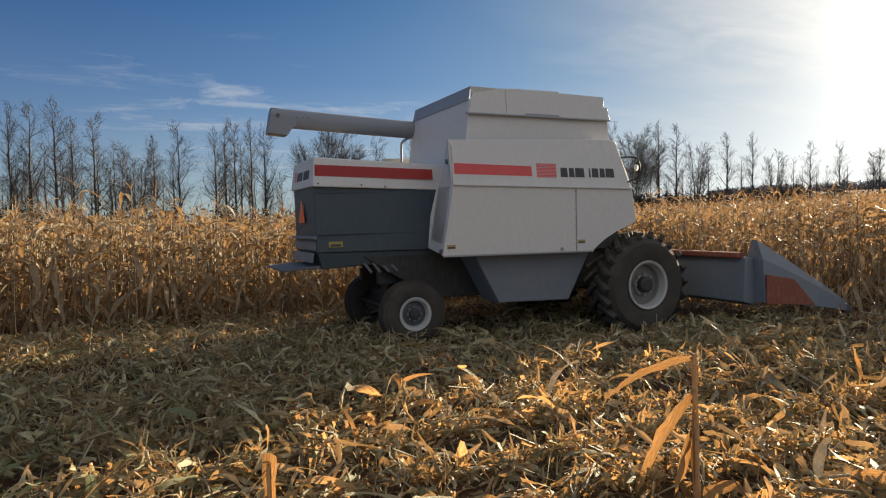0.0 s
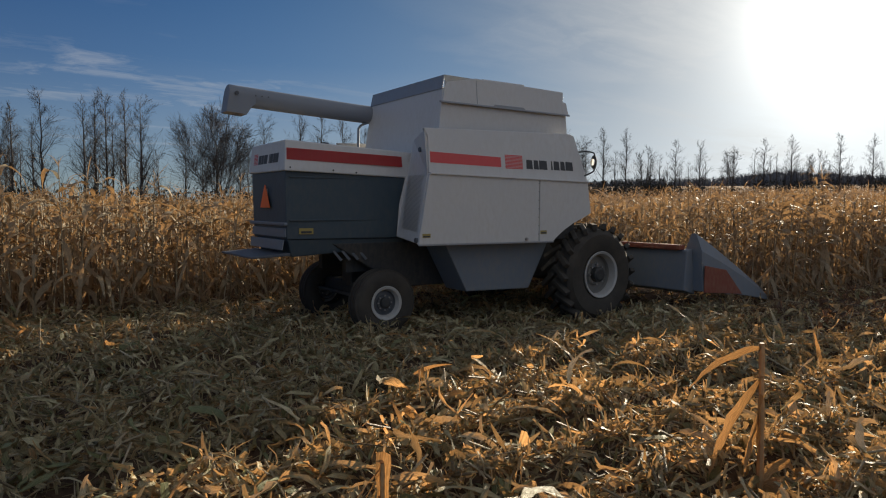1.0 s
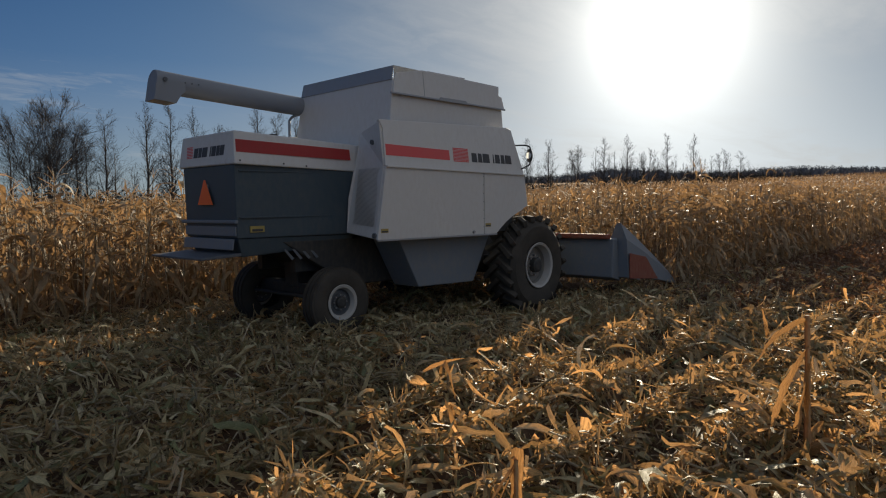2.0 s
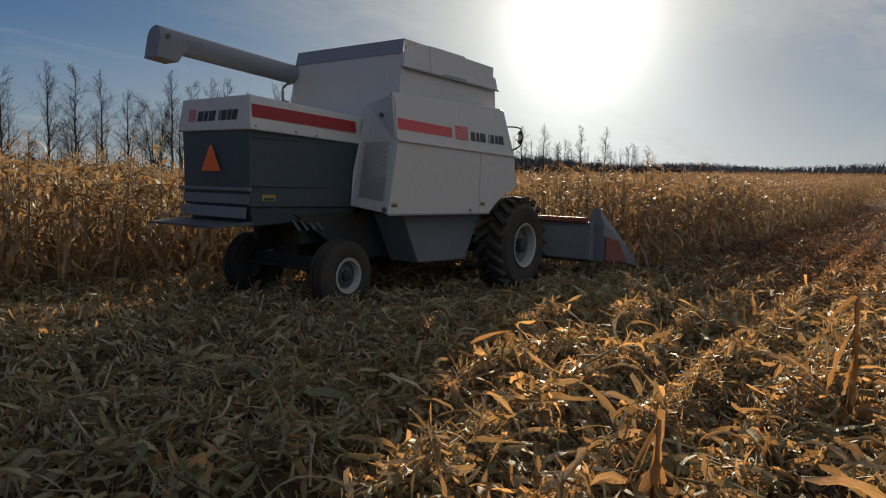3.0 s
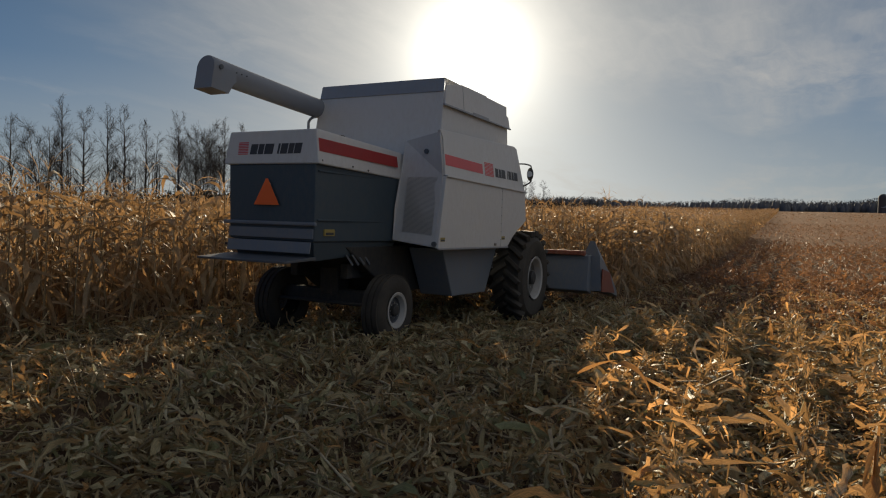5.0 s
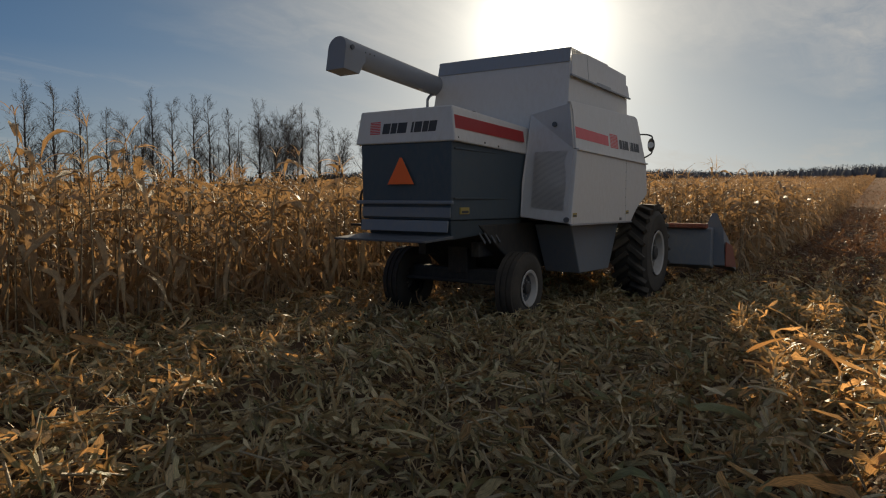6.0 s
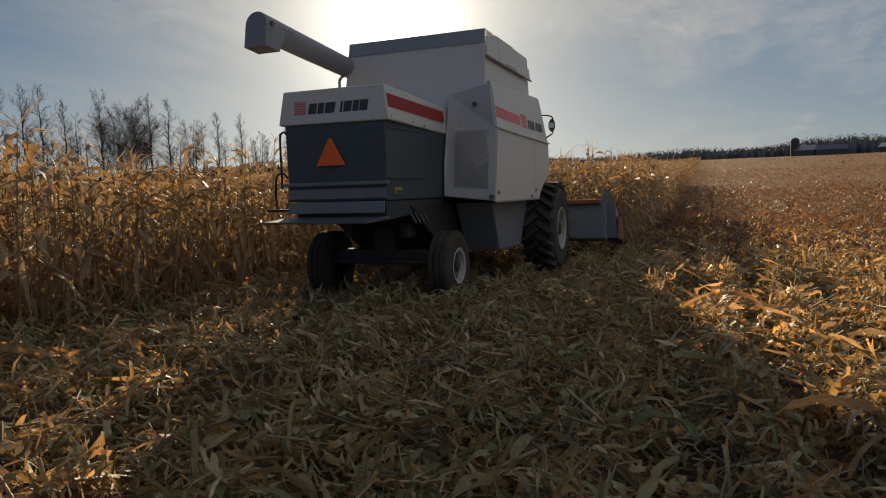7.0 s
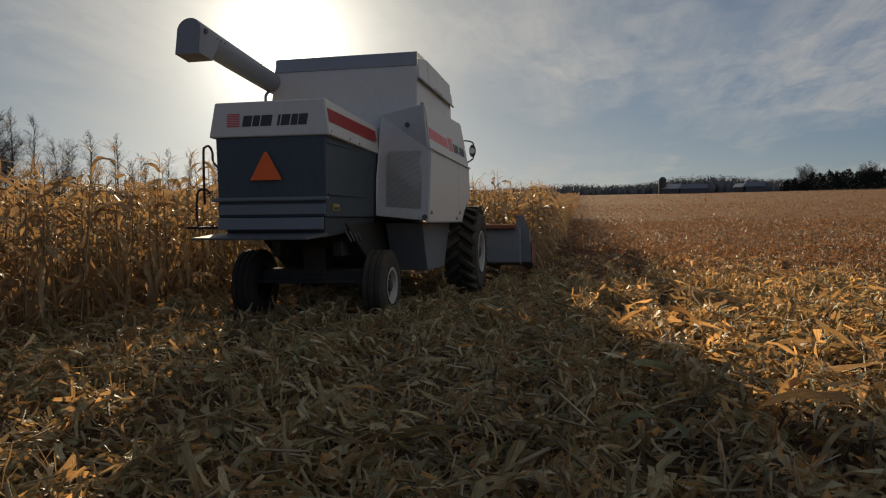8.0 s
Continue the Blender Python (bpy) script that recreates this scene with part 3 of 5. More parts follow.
for x in (-1.50, -1.40, -1.30):
    part("bolt", rod([(x, 0.655 - 0.09 * (-1.62 - x), 3.45), (x, 0.645 - 0.09 * (-1.62 - x), 3.45)], 0.010, 8), M_SLATE, combine)
part("spout_pivot", rod([(-1.79, 0.635, 3.46), (-1.79, 0.615, 3.46)], 0.03, 12), M_SLATE, combine, "dark pivot bolt")
part("auger_stay", rod(bent([(0.66, 1.0, 3.26), (0.48, 1.0, 3.215), (0.385, 1.0, 3.15), (0.362, 1.0, 3.05), (0.36, 1.0, 2.52)]), 0.021, 10), M_GALV, combine, "bent grey stay pipe", True)

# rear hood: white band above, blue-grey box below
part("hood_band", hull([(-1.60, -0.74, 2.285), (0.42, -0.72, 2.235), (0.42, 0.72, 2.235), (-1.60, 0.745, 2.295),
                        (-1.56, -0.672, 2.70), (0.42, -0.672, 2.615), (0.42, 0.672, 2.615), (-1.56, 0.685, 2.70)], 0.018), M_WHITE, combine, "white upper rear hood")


def on_hood(x, z, out=0.003):
    return (x, -0.74 + (z - 2.285) * 0.165 - out, z)


bm = bmesh.new()
corners = [on_hood(-1.563, 2.435), on_hood(0.20, 2.395), on_hood(0.20, 2.545), on_hood(-1.553, 2.592)]
bm.faces.new([bm.verts.new(p) for p in corners])
bmesh.ops.solidify(bm, geom=list(bm.faces), thickness=0.002)
part("stripe", bm, M_RED, combine, "red stripe along the hood")
part("stripe", plate([(0.205, 2.425), (1.452, 2.402), (1.452, 2.548), (0.21, 2.575)], "y", -1.4905, 0.003, 0, 0.13, 2.28), M_RED, combine, "red stripe along the side")
part("hood_box", hull([(-1.55, -0.66, 1.37), (0.30, -0.70, 1.36), (0.30, 0.70, 1.36), (-1.55, 0.67, 1.37),
                       (-1.572, -0.675, 2.29), (0.30, -0.70, 2.24), (0.30, 0.70, 2.24), (-1.572, 0.675, 2.29)], 0.012), M_BLUE, combine, "dark blue-grey sheet steel rear hood")
part("hood_skirt", hull([(-1.46, -0.60, 1.13), (0.25, -0.62, 1.22), (0.25, 0.62, 1.22), (-1.46, 0.60, 1.13),
                         (-1.53, -0.64, 1.365), (0.28, -0.66, 1.355), (0.28, 0.66, 1.355), (-1.53, 0.64, 1.365)], 0.01), M_BLUE, combine)
part("hood_rib", box(-1.60, -1.55, -0.70, 0.74, 1.555, 1.60, 0.012), M_PALEBLUE, combine, "pale folded rib across the rear")
part("hood_flap", plate([(-0.655, 1.40), (0.665, 1.40), (0.665, 1.52), (-0.655, 1.52)], "x", -1.575, 0.02, 0.004), M_PALEBLUE, combine, "faded lower flap")
part("hood_flap", plate([(-0.645, 1.23), (0.655, 1.23), (0.655, 1.365), (-0.645, 1.365)], "x", -1.60, 0.02, 0.004, 0.15, 1.36), M_PALEBLUE, combine, "bare lower flap")
part("spreader_shelf", hull([(-2.02, -0.62, 1.125), (-1.50, -0.66, 1.15), (-1.50, 0.70, 1.15), (-2.02, 0.74, 1.125),
                             (-2.02, -0.62, 1.15), (-1.50, -0.66, 1.19), (-1.50, 0.70, 1.19), (-2.02, 0.74, 1.15)], 0.006), M_SLATE, combine, "worn steel deflector shelf")
for y, x0, x1, z in ((-0.676, -1.52, 0.0, 2.20), (-0.676, -1.52, 0.0, 1.62)):
    part("hood_seam", box(x0, x1, y - 0.016, y + 0.01, z, z + 0.018, 0.003), M_BLUE, combine)
part("decal", box(-1.38, -1.18, -0.682, -0.664, 1.44, 1.52, 0.0), M_YELLOW, combine, "small yellow warning decal")
part("decal", box(-1.355, -1.205, -0.686, -0.68, 1.452, 1.482, 0.0), M_BLACK, combine)
part("warning_triangle", plate([(-0.155, 1.795), (0.24, 1.795), (0.055, 2.115), (0.025, 2.115)], "x", -1.60, 0.008, 0.002), M_ORANGE, combine, "fluorescent orange slow-moving-vehicle triangle")
part("triangle_bracket", box(-1.592, -1.56, 0.0, 0.08, 1.82, 2.06, 0.002), M_GALV, combine)
for i, x in enumerate((-1.52, -0.9, -0.55)):
    part("bolt", rod([(x, -0.705, 2.33 - 0.02 * i), (x, -0.735, 2.33 - 0.02 * i)], 0.012, 8), M_DARK, combine)
for x in (-0.88, -0.75, -0.62, -0.49):
    part("deflector_fin", plate([(x, 1.19), (x + 0.035, 1.20), (x + 0.14, 1.07), (x + 0.10, 1.05)], "y", -0.64, 0.012, 0.002, 0.25, 1.2), M_SLATE, combine, "dusty slate-grey deflector fin")
part("hood_latch", box(-0.98, -0.90, -0.60, -0.52, 2.66, 2.70, 0.006), M_DARK, combine)

# maker's mark as plain blocks: a red barred square and two dark words
for k in range(10):
    z = 2.388 + 0.021 * k
    part("mark_bar", plate([(1.535, z), (1.875, z - 0.002), (1.875, z + 0.013), (1.535, z + 0.015)], "y", -1.4905, 0.003, 0, 0.13, 2.28), M_RED, combine)
for x0, x1 in ((1.945, 2.075), (2.095, 2.195), (2.205, 2.375), (2.455, 2.490), (2.510, 2.635), (2.655, 2.755), (2.765, 2.93)):
    part("mark_block", plate([(x0, 2.395), (x1, 2.392), (x1 - 0.008, 2.530), (x0 + 0.008, 2.534)], "y", -1.4905, 0.003, 0, 0.13, 2.28), M_BLACK, combine)
rear_mark = -1.6015
for k in range(8):
    z = 2.41 + 0.02 * k
    part("mark_bar", plate([(0.36, z), (0.52, z), (0.52, z + 0.012), (0.36, z + 0.012)], "x", rear_mark, 0.003, 0, 0.096, 2.30), M_RED, combine)
for y0, y1 in ((0.22, 0.33), (0.12, 0.205), (-0.03, 0.105), (-0.13, -0.10), (-0.25, -0.145), (-0.345, -0.265), (-0.46, -0.355)):
    part("mark_block", plate([(y0, 2.41), (y1, 2.41), (y1 - 0.02, 2.535), (y0 - 0.02, 2.535)], "x", rear_mark, 0.003, 0, 0.096, 2.30), M_BLACK, combine)
for x, z in ((0.06, 1.39), (2.22, 1.40)):
    part("decal", box(x, x + 0.13, -1.504, -1.49, z, z + 0.055, 0), M_YELLOW, combine, "small yellow warning decal")
    part("decal", box(x + 0.01, x + 0.12, -1.506, -1.50, z + 0.006, z + 0.028, 0), M_BLACK, combine)
for k in range(7):
    z = 1.40 + 0.13 * k
    part("rivet", rod([(2.180, -1.495, z), (2.180, -1.507, z)], 0.008, 8), M_GALV, combine)
part("door_latch", rod([(1.93, -1.50, 1.33), (1.93, -1.53, 1.33)], 0.022, 12), M_STEEL, combine)

# fuel tank skirt under the side panels, belly and frame
part("lower_skirt", hull([(1.00, -1.24, 0.56), (2.22, -1.24, 0.53), (2.22, -0.7, 0.53), (1.00, -0.7, 0.56),
                          (0.60, -1.26, 1.27), (2.60, -1.26, 1.26), (2.60, -0.7, 1.26), (0.60, -0.7, 1.27)], 0.015), M_PALEBLUE, combine, "tapered grey-blue skirt below the body")
part("belly", hull([(0.2, -0.65, 0.62), (3.2, -0.65, 0.62), (3.2, 0.65, 0.62), (0.2, 0.65, 0.62),
                    (-0.9, -0.65, 1.3), (3.2, -0.65, 1.3), (3.2, 0.65, 1.3), (-0.9, 0.65, 1.3)], 0.02), M_DARK, combine)
part("body_core", box(0.62, 3.05, -1.40, 1.40, 1.31, 2.6, 0.0), M_DARK, combine)
part("rear_axle", box(-0.34, -0.14, -0.85, 0.85, 0.50, 0.68, 0.02), M_DARK, combine)
part("axle_post", box(-0.36, -0.10, -0.16, 0.16, 0.6, 1.25, 0.02), M_DARK, combine)
part("front_axle", box(3.22, 3.54, -1.15, 1.15, 0.55, 0.86, 0.02), M_DARK, combine)
for y in (-0.42, 0.42):
    part("frame_rail", box(-0.6, 3.4, y - 0.06, y + 0.06, 0.86, 1.06, 0.01), M_DARK, combine)
part("tie_rod", rod([(-0.48, -0.8, 0.52), (-0.48, 0.8, 0.52)], 0.025, 10), M_DARK, combine)


def wheel(x, y, z, radius, width, rim_r, out, lugs, lug_h, dish_mat):
    """A wheel at the end of an axle; out is the side its dish faces (-1 or 1)."""
    w = width / 2
    prof = [(-w * 0.86, rim_r), (-w, rim_r + 0.06), (-w, radius * 0.86), (-w * 0.80, radius * 0.965), (0, radius), (w * 0.80, radius * 0.965), (w, radius * 0.86), (w, rim_r + 0.06), (w * 0.86, rim_r)]
    tyre = part("tyre", turned(prof, (x, y, z), 48), M_RUBBER, combine, "black tractor-tread tyre" if lugs else "black ribbed steering tyre", True)
    if lugs:
        bm = bmesh.new()
        add_box(bm, Matrix.Identity(4), lug_h * 1.7, w * 1.18, 0.075)
        lug_mesh = bpy.data.meshes.new("tread_lug")
        bevelled(bm, 0.008, 1).to_mesh(lug_mesh)
        bm.free()
        lug_mesh.materials.append(M_RUBBER)
        for i in range(lugs):
            for side in (-1, 1):
                a = (i + 0.25 * side) * math.tau / lugs
                lug = new("tread_lug", lug_mesh)
                lug.parent = tyre
                lug.matrix_basis = Matrix.Translation((x, y, z)) @ Matrix.Rotation(-a, 4, "Y") @ Matrix.Translation((radius + lug_h * 0.25, side * w * 0.46, 0)) @ Matrix.Rotation(side * radians(38), 4, "X")
    else:
        for off in (-0.55, 0.0, 0.55):
            part("tread_rib", turned([(off * w - 0.035, radius * 0.93), (off * w - 0.03, radius + 0.014), (off * w + 0.03, radius + 0.014), (off * w + 0.035, radius * 0.93)], (x, y, z), 48), M_RUBBER, tyre)
    d = out * w
    rim = part("rim", turned([(d * 0.98, rim_r + 0.012), (d * 1.02, rim_r + 0.004), (d * 0.96, rim_r - 0.03), (d * 0.72, rim_r - 0.045), (d * 0.55, rim_r - 0.055)], (x, y, z), 48), M_RIM, combine, "off-white steel rim", True)
    part("wheel_disc", turned([(d * 0.56, rim_r - 0.053), (d * 0.35, rim_r - 0.07), (d * 0.42, rim_r * 0.52), (d * 0.55, rim_r * 0.47), (d * 0.55, rim_r * 0.02)], (x, y, z), 48), dish_mat, rim, "dusty dished wheel disc", True)
    part("hub", turned([(d * 0.5, rim_r * 0.34), (d * 0.86, rim_r * 0.32), (d * 0.92, rim_r * 0.22), (d * 0.92, 0.002)], (x, y, z), 24), M_DARK, rim)
    for i in range(8):
        a = i * math.tau / 8
        px, pz = x + rim_r * 0.44 * math.cos(a), z + rim_r * 0.44 * math.sin(a)
        part("wheel_nut", rod([(px, y + d * 0.5, pz), (px, y + d * 0.68, pz)], 0.018 * rim_r / 0.35, 6), M_STEEL, rim)


for s in (-1, 1):
    wheel(-0.246, 0.90 * s, 0.46, 0.46, 0.30, 0.232, s, 0, 0, M_SLATE)
    wheel(3.385, 1.42 * s, 0.72, 0.76, 0.56, 0.37, s, 22, 0.06, M_DISC)

# cab in front of the tank, mirror and rails
part("cab", hull([(3.12, -0.30, 1.55), (4.15, -0.22, 1.55), (4.15, 1.15, 1.55), (3.12, 1.20, 1.55),
                  (3.12, -0.20, 2.76), (3.9, -0.12, 2.76), (3.9, 1.15, 2.76), (3.12, 1.20, 2.76)], 0.04), M_GLASS, combine, "dark-glazed driver's cab")
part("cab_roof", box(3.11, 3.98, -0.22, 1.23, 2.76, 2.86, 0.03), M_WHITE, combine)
mirror = part("mirror_arm", rod(bent([(3.02, -1.36, 2.70), (3.20, -1.47, 2.715), (3.29, -1.545, 2.70), (3.31, -1.575, 2.65), (3.31, -1.575, 2.44), (3.27, -1.53, 2.37), (3.08, -1.42, 2.28)]), 0.013, 8), M_DARK, combine, "bent tube mirror arm")
head_bm = bmesh.new()
bmesh.ops.create_uvsphere(head_bm, u_segments=16, v_segments=10, radius=1.0, matrix=pose(3.315, -1.555, 2.545) @ Matrix.Diagonal((0.03, 0.062, 0.115, 1)))
part("mirror_head", head_bm, M_DARK, mirror, smooth=True)
part("mirror_glass", rod([(3.290, -1.555, 2.545), (3.284, -1.555, 2.545)], 0.052, 20), M_MIRROR, mirror, "round rear-view mirror glass")
part("platform", box(1.9, 4.2, 1.2, 1.95, 1.50, 1.56, 0.01), M_DARK, combine)

# corn head
head = part("corn_head", hull([(4.75, -2.28, 0.42), (5.05, -2.28, 0.34), (5.05, 2.28, 0.34), (4.75, 2.28, 0.42),
                               (4.80, -2.28, 1.10), (4.95, -2.28, 1.12), (4.95, 2.28, 1.12), (4.80, 2.28, 1.10)], 0.02), M_PALEBLUE, combine, "grey-blue six-row corn head")
part("head_beam", box(4.70, 4.86, -2.20, 2.20, 1.10, 1.19, 0.02), M_RUST, head, "worn red top beam")
part("feeder_house", hull([(3.0, -0.55, 0.62), (4.8, -0.55, 0.40), (4.8, 0.55, 0.40), (3.0, 0.55, 0.62),
                           (3.0, -0.55, 1.45), (4.8, -0.55, 0.95), (4.8, 0.55, 0.95), (3.0, 0.55, 1.45)], 0.02), M_DARK, head)
part("cross_auger", rod([(5.2, -2.2, 0.72), (5.2, 2.2, 0.72)], 0.2, 20), M_STEEL, head)


def snout(y, w, top):
    bm = bmesh.new()
    rows = [(4.98, w, top, 0.42), (5.55, w * 0.95, top * 0.80, 0.36), (6.3, w * 0.72, top * 0.52, 0.26), (6.95, w * 0.38, top * 0.27, 0.15), (7.30, 0.03, 0.14, 0.08)]
    rings = []
    for x, hw, t, b in rows:
        rings.append([bm.verts.new(p) for p in ((x, y - hw, b), (x, y - hw * 0.8, b + (t - b) * 0.7), (x, y - hw * 0.22, t), (x, y + hw * 0.22, t), (x, y + hw * 0.8, b + (t - b) * 0.7), (x, y + hw, b))])
    for a, b in zip(rings, rings[1:]):
        for i in range(6):
            bm.faces.new((a[i], a[(i + 1) % 6], b[(i + 1) % 6], b[i]))
    bm.faces.new(rings[0]), bm.faces.new(rings[-1][::-1])
    return bm


for i in range(7):
    y = -2.28 + i * 0.76
    end = i in (0, 6)
    part("snout", snout(y, 0.20 if end else 0.24, 1.38 if end else 0.95), M_PALEBLUE, head, "tall end divider snout" if end else "sloping row divider snout")
part("end_shield", plate([(5.0, 0.40), (6.1, 0.30), (5.6, 0.75), (5.0, 0.85)], "y", -2.50, 0.02, 0.004), M_RUST, head, "worn red end shield")

# rails and step on the far side, seen past the hood
part("handrail", rod(bent([(-0.60, 0.70, 1.95), (-0.60, 1.10, 1.98), (-0.60, 1.28, 2.10), (-0.60, 1.30, 2.24), (-0.60, 1.345, 2.32), (-0.60, 1.40, 2.31), (-0.60, 1.43, 2.22), (-0.60, 1.43, 1.55)]), 0.016, 8), M_DARK, combine, "bent tube handrail", True)
part("step_rail", rod(bent([(-0.46, 1.40, 1.27), (-0.46, 1.62, 1.27), (-0.46, 1.635, 1.60), (-0.46, 1.60, 1.74), (-0.46, 1.50, 1.76), (-0.46, 1.43, 1.70)]), 0.016, 8), M_DARK, combine, "bent tube step rail")
part("step", box(-0.62, -0.30, 0.68, 1.70, 1.225, 1.26, 0.006), M_DARK, combine, "narrow service step")


# ---- standing maize ----
def maize(px, py, leaves, segs, sides, height=2.0, tassel=True, width=0.05):
    """Dry plants at the given places: stalks, hanging blades and bent tops, as (leaf pieces, stalk pieces)."""
    k = len(px)
    foot = np.stack([px, py, ground_height(px, py) - 0.03], -1)
    tall = rng.normal(height, 0.13, k).clip(height * 0.75, height * 1.14) * (1 + 0.085 * smoothstep(1.5, 5.0, -px))
    lean = rng.normal(0, 0.05, (k, 2))
    top = foot + np.stack([lean[:, 0] * tall, lean[:, 1] * tall, tall * 0.92], -1)
    mid = foot + (top - foot) * 0.5
    mid[:, :2] += rng.normal(0, 0.02, (k, 2))
    stalk = [stems(foot, mid, rng.uniform(0.010, 0.014, k), np.full(k, 0.010), sides, False), stems(mid, top, np.full(k, 0.010), np.full(k, 0.005), sides, False)]
    blades = []
    turn = rng.uniform(0, math.tau, k)
    for i in range(leaves):
        u = 0.12 + 0.86 * ((i + 0.5) / leaves) + rng.uniform(-0.04, 0.04, k)
        at = foot + (top - foot) * u[:, None]
        upper = u > 0.72
        long_ = rng.uniform(0.35, 0.80, k) * np.where(upper, 0.8, 1.0)
        torn = (rng.random(k) < np.where(u < 0.5, 0.75, 0.35)) & ~upper
        blades.append(ribbons(at, turn + i * math.pi + rng.normal(0, 0.5, k), np.where(torn, rng.uniform(-1.3, -0.3, k), rng.uniform(0.9, 1.4, k)), np.where(torn, rng.normal(-0.2, 0.4, k), -rng.uniform(2.0, 3.3, k)), long_,
                              rng.uniform(0.7, 1.3, k) * width, rng.normal(0, 0.25, k), rng.normal(0, 1.0, k), segs, rng.normal(0, 0.9, k), 0.06, 0.75, 0.0, 0.10))
    if tassel:
        for i in range(5 if segs > 3 else 3 if segs > 2 else 2):
            blades.append(ribbons(top, rng.uniform(0, math.tau, k), rng.uniform(0.7, 1.5, k), -rng.uniform(0.4, 2.2, k), rng.uniform(0.16, 0.34, k) * np.where(rng.random(k) < 0.25, 1.3, 1.0),
                                  np.full(k, 0.012 * width / 0.05), np.zeros(k), rng.normal(0, 1, k), 2, None, 0.3))
    return blades, stalk


def rows_of(x0, x1, y0, y1, gap, row=ROW):
    """Plant places in rows along x, with gaps and uneven spacing."""
    ys = np.arange(y0, y1, row)
    xs = np.arange(x0, x1, gap)
    X, Y = np.meshgrid(xs, ys)
    X, Y = X.ravel() + rng.normal(0, gap * 0.3, X.size), Y.ravel() + rng.normal(0, 0.035, X.size)
    keep = rng.random(len(X)) > 0.06
    return X[keep], Y[keep]


def standing(name, label, sets, height=2.0):
    blades, stalk = [], []
    for x0, x1, y0, y1, gap, row, leaves, segs, width in sets:
        b, s = maize(*rows_of(x0, x1, y0, y1, gap, row), leaves, segs, 4 if segs > 3 else 3, height, True, width)
        blades += b
        stalk += s
    thing = tagged(new(name), label, "maize", kind="stuff")
    mesh_object("leaves", *joined(blades), M_LEAF, thing)
    mesh_object("stalks", *joined(stalk), M_STALK, thing)
    return thing


standing("standing_maize", "tall dry golden standing maize beside the machine", [
    (-14, 12, CORN_L + ROW, CORN_L + 3.2, 0.17, ROW, 10, 5, 0.078),
    (12, 60, CORN_L, CORN_L + 3.2, 0.26, ROW, 8, 3, 0.08),
    (-22, 30, CORN_L + 3.2, CORN_L + 9, 0.30, ROW, 8, 3, 0.08),
    (-40, 90, CORN_L + 9, CORN_L + 40, 1.1, ROW * 1.5, 6, 2, 0.11),
    (-60, 140, CORN_L + 40, CORN_L + 72, 2.0, ROW * 3, 5, 2, 0.2)], 2.02)
standing("standing_maize", "dry standing maize ahead of the corn head", [
    (CORN_X, 20, CORN_R + ROW, CORN_R + 2.4, 0.17, ROW, 10, 5, 0.075),
    (20, 70, CORN_R, CORN_R + 2.4, 0.26, ROW, 8, 3, 0.07),
    (CORN_X, 40, CORN_R + 2.4, CORN_L, 0.26, ROW, 8, 3, 0.065),
    (70, 200, CORN_R, CORN_R + 5, 0.7, ROW * 2, 6, 2, 0.14),
    (200, 460, CORN_R, CORN_R + 6, 1.6, ROW * 3, 6, 2, 0.3),
    (40, 420, CORN_R + 6, CORN_L + 75, 3.6, ROW * 5, 5, 2, 0.45)], 2.26)


# the outermost plants of the crop, one by one
def maize_plant(height):
    """One dry plant: a jointed stalk, hanging and arching blades, and a tassel."""
    thing = tagged(new("maize_plant"), "dry standing maize plant with curled tan leaves", "maize plant", "outermost row of the crop")
    bend_x, bend_y = rng.normal(0, 0.07, 2)
    path = [Vector((bend_x * (i / 6) ** 1.5, bend_y * (i / 6) ** 1.5, height * 0.94 * i / 6)) for i in range(7)]
    part("stalk", rod(path, [0.013 - 0.0013 * i for i in range(7)], 6), M_STALK, thing, smooth=True)

    def one(v):
        return np.array([float(v)])
    turn = rng.uniform(0, math.tau)
    for i in range(11):
        u = 0.10 + 0.88 * (i + 0.5) / 11 + rng.uniform(-0.03, 0.03)
        k = min(int(u * 6), 5)
        at_ = path[k].lerp(path[k + 1], u * 6 - k)
        hang = u < 0.72 and rng.random() < (0.7 if u < 0.5 else 0.35)
        el_ = rng.uniform(-1.3, -0.3) if hang else rng.uniform(0.9, 1.4)
        bend_ = rng.normal(-0.2, 0.4) if hang else -rng.uniform(2.0, 3.3)
        mesh_object("leaf", *ribbons(np.array([tuple(at_)]), one(turn + i * math.pi + rng.normal(0, 0.5)), one(el_), one(bend_), one(rng.uniform(0.4, 0.9)), one(rng.uniform(0.06, 0.11)),
                                     one(rng.normal(0, 0.25)), one(rng.normal(0, 1.0)), 7, one(rng.normal(0, 0.9)), 0.06, 0.75, 0.14, 0.07), M_LEAF, thing, True)
    m_ = 6
    mesh_object("tassel", *ribbons(np.repeat([tuple(path[-1])], m_, 0), rng.uniform(0, math.tau, m_), rng.uniform(0.6, 1.5, m_), -rng.uniform(0.4, 2.2, m_), rng.uniform(0.18, 0.5, m_),
                                   np.full(m_, 0.012), np.zeros(m_), rng.normal(0, 1, m_), 4, None, 0.3), M_LEAF, thing)
    return thing


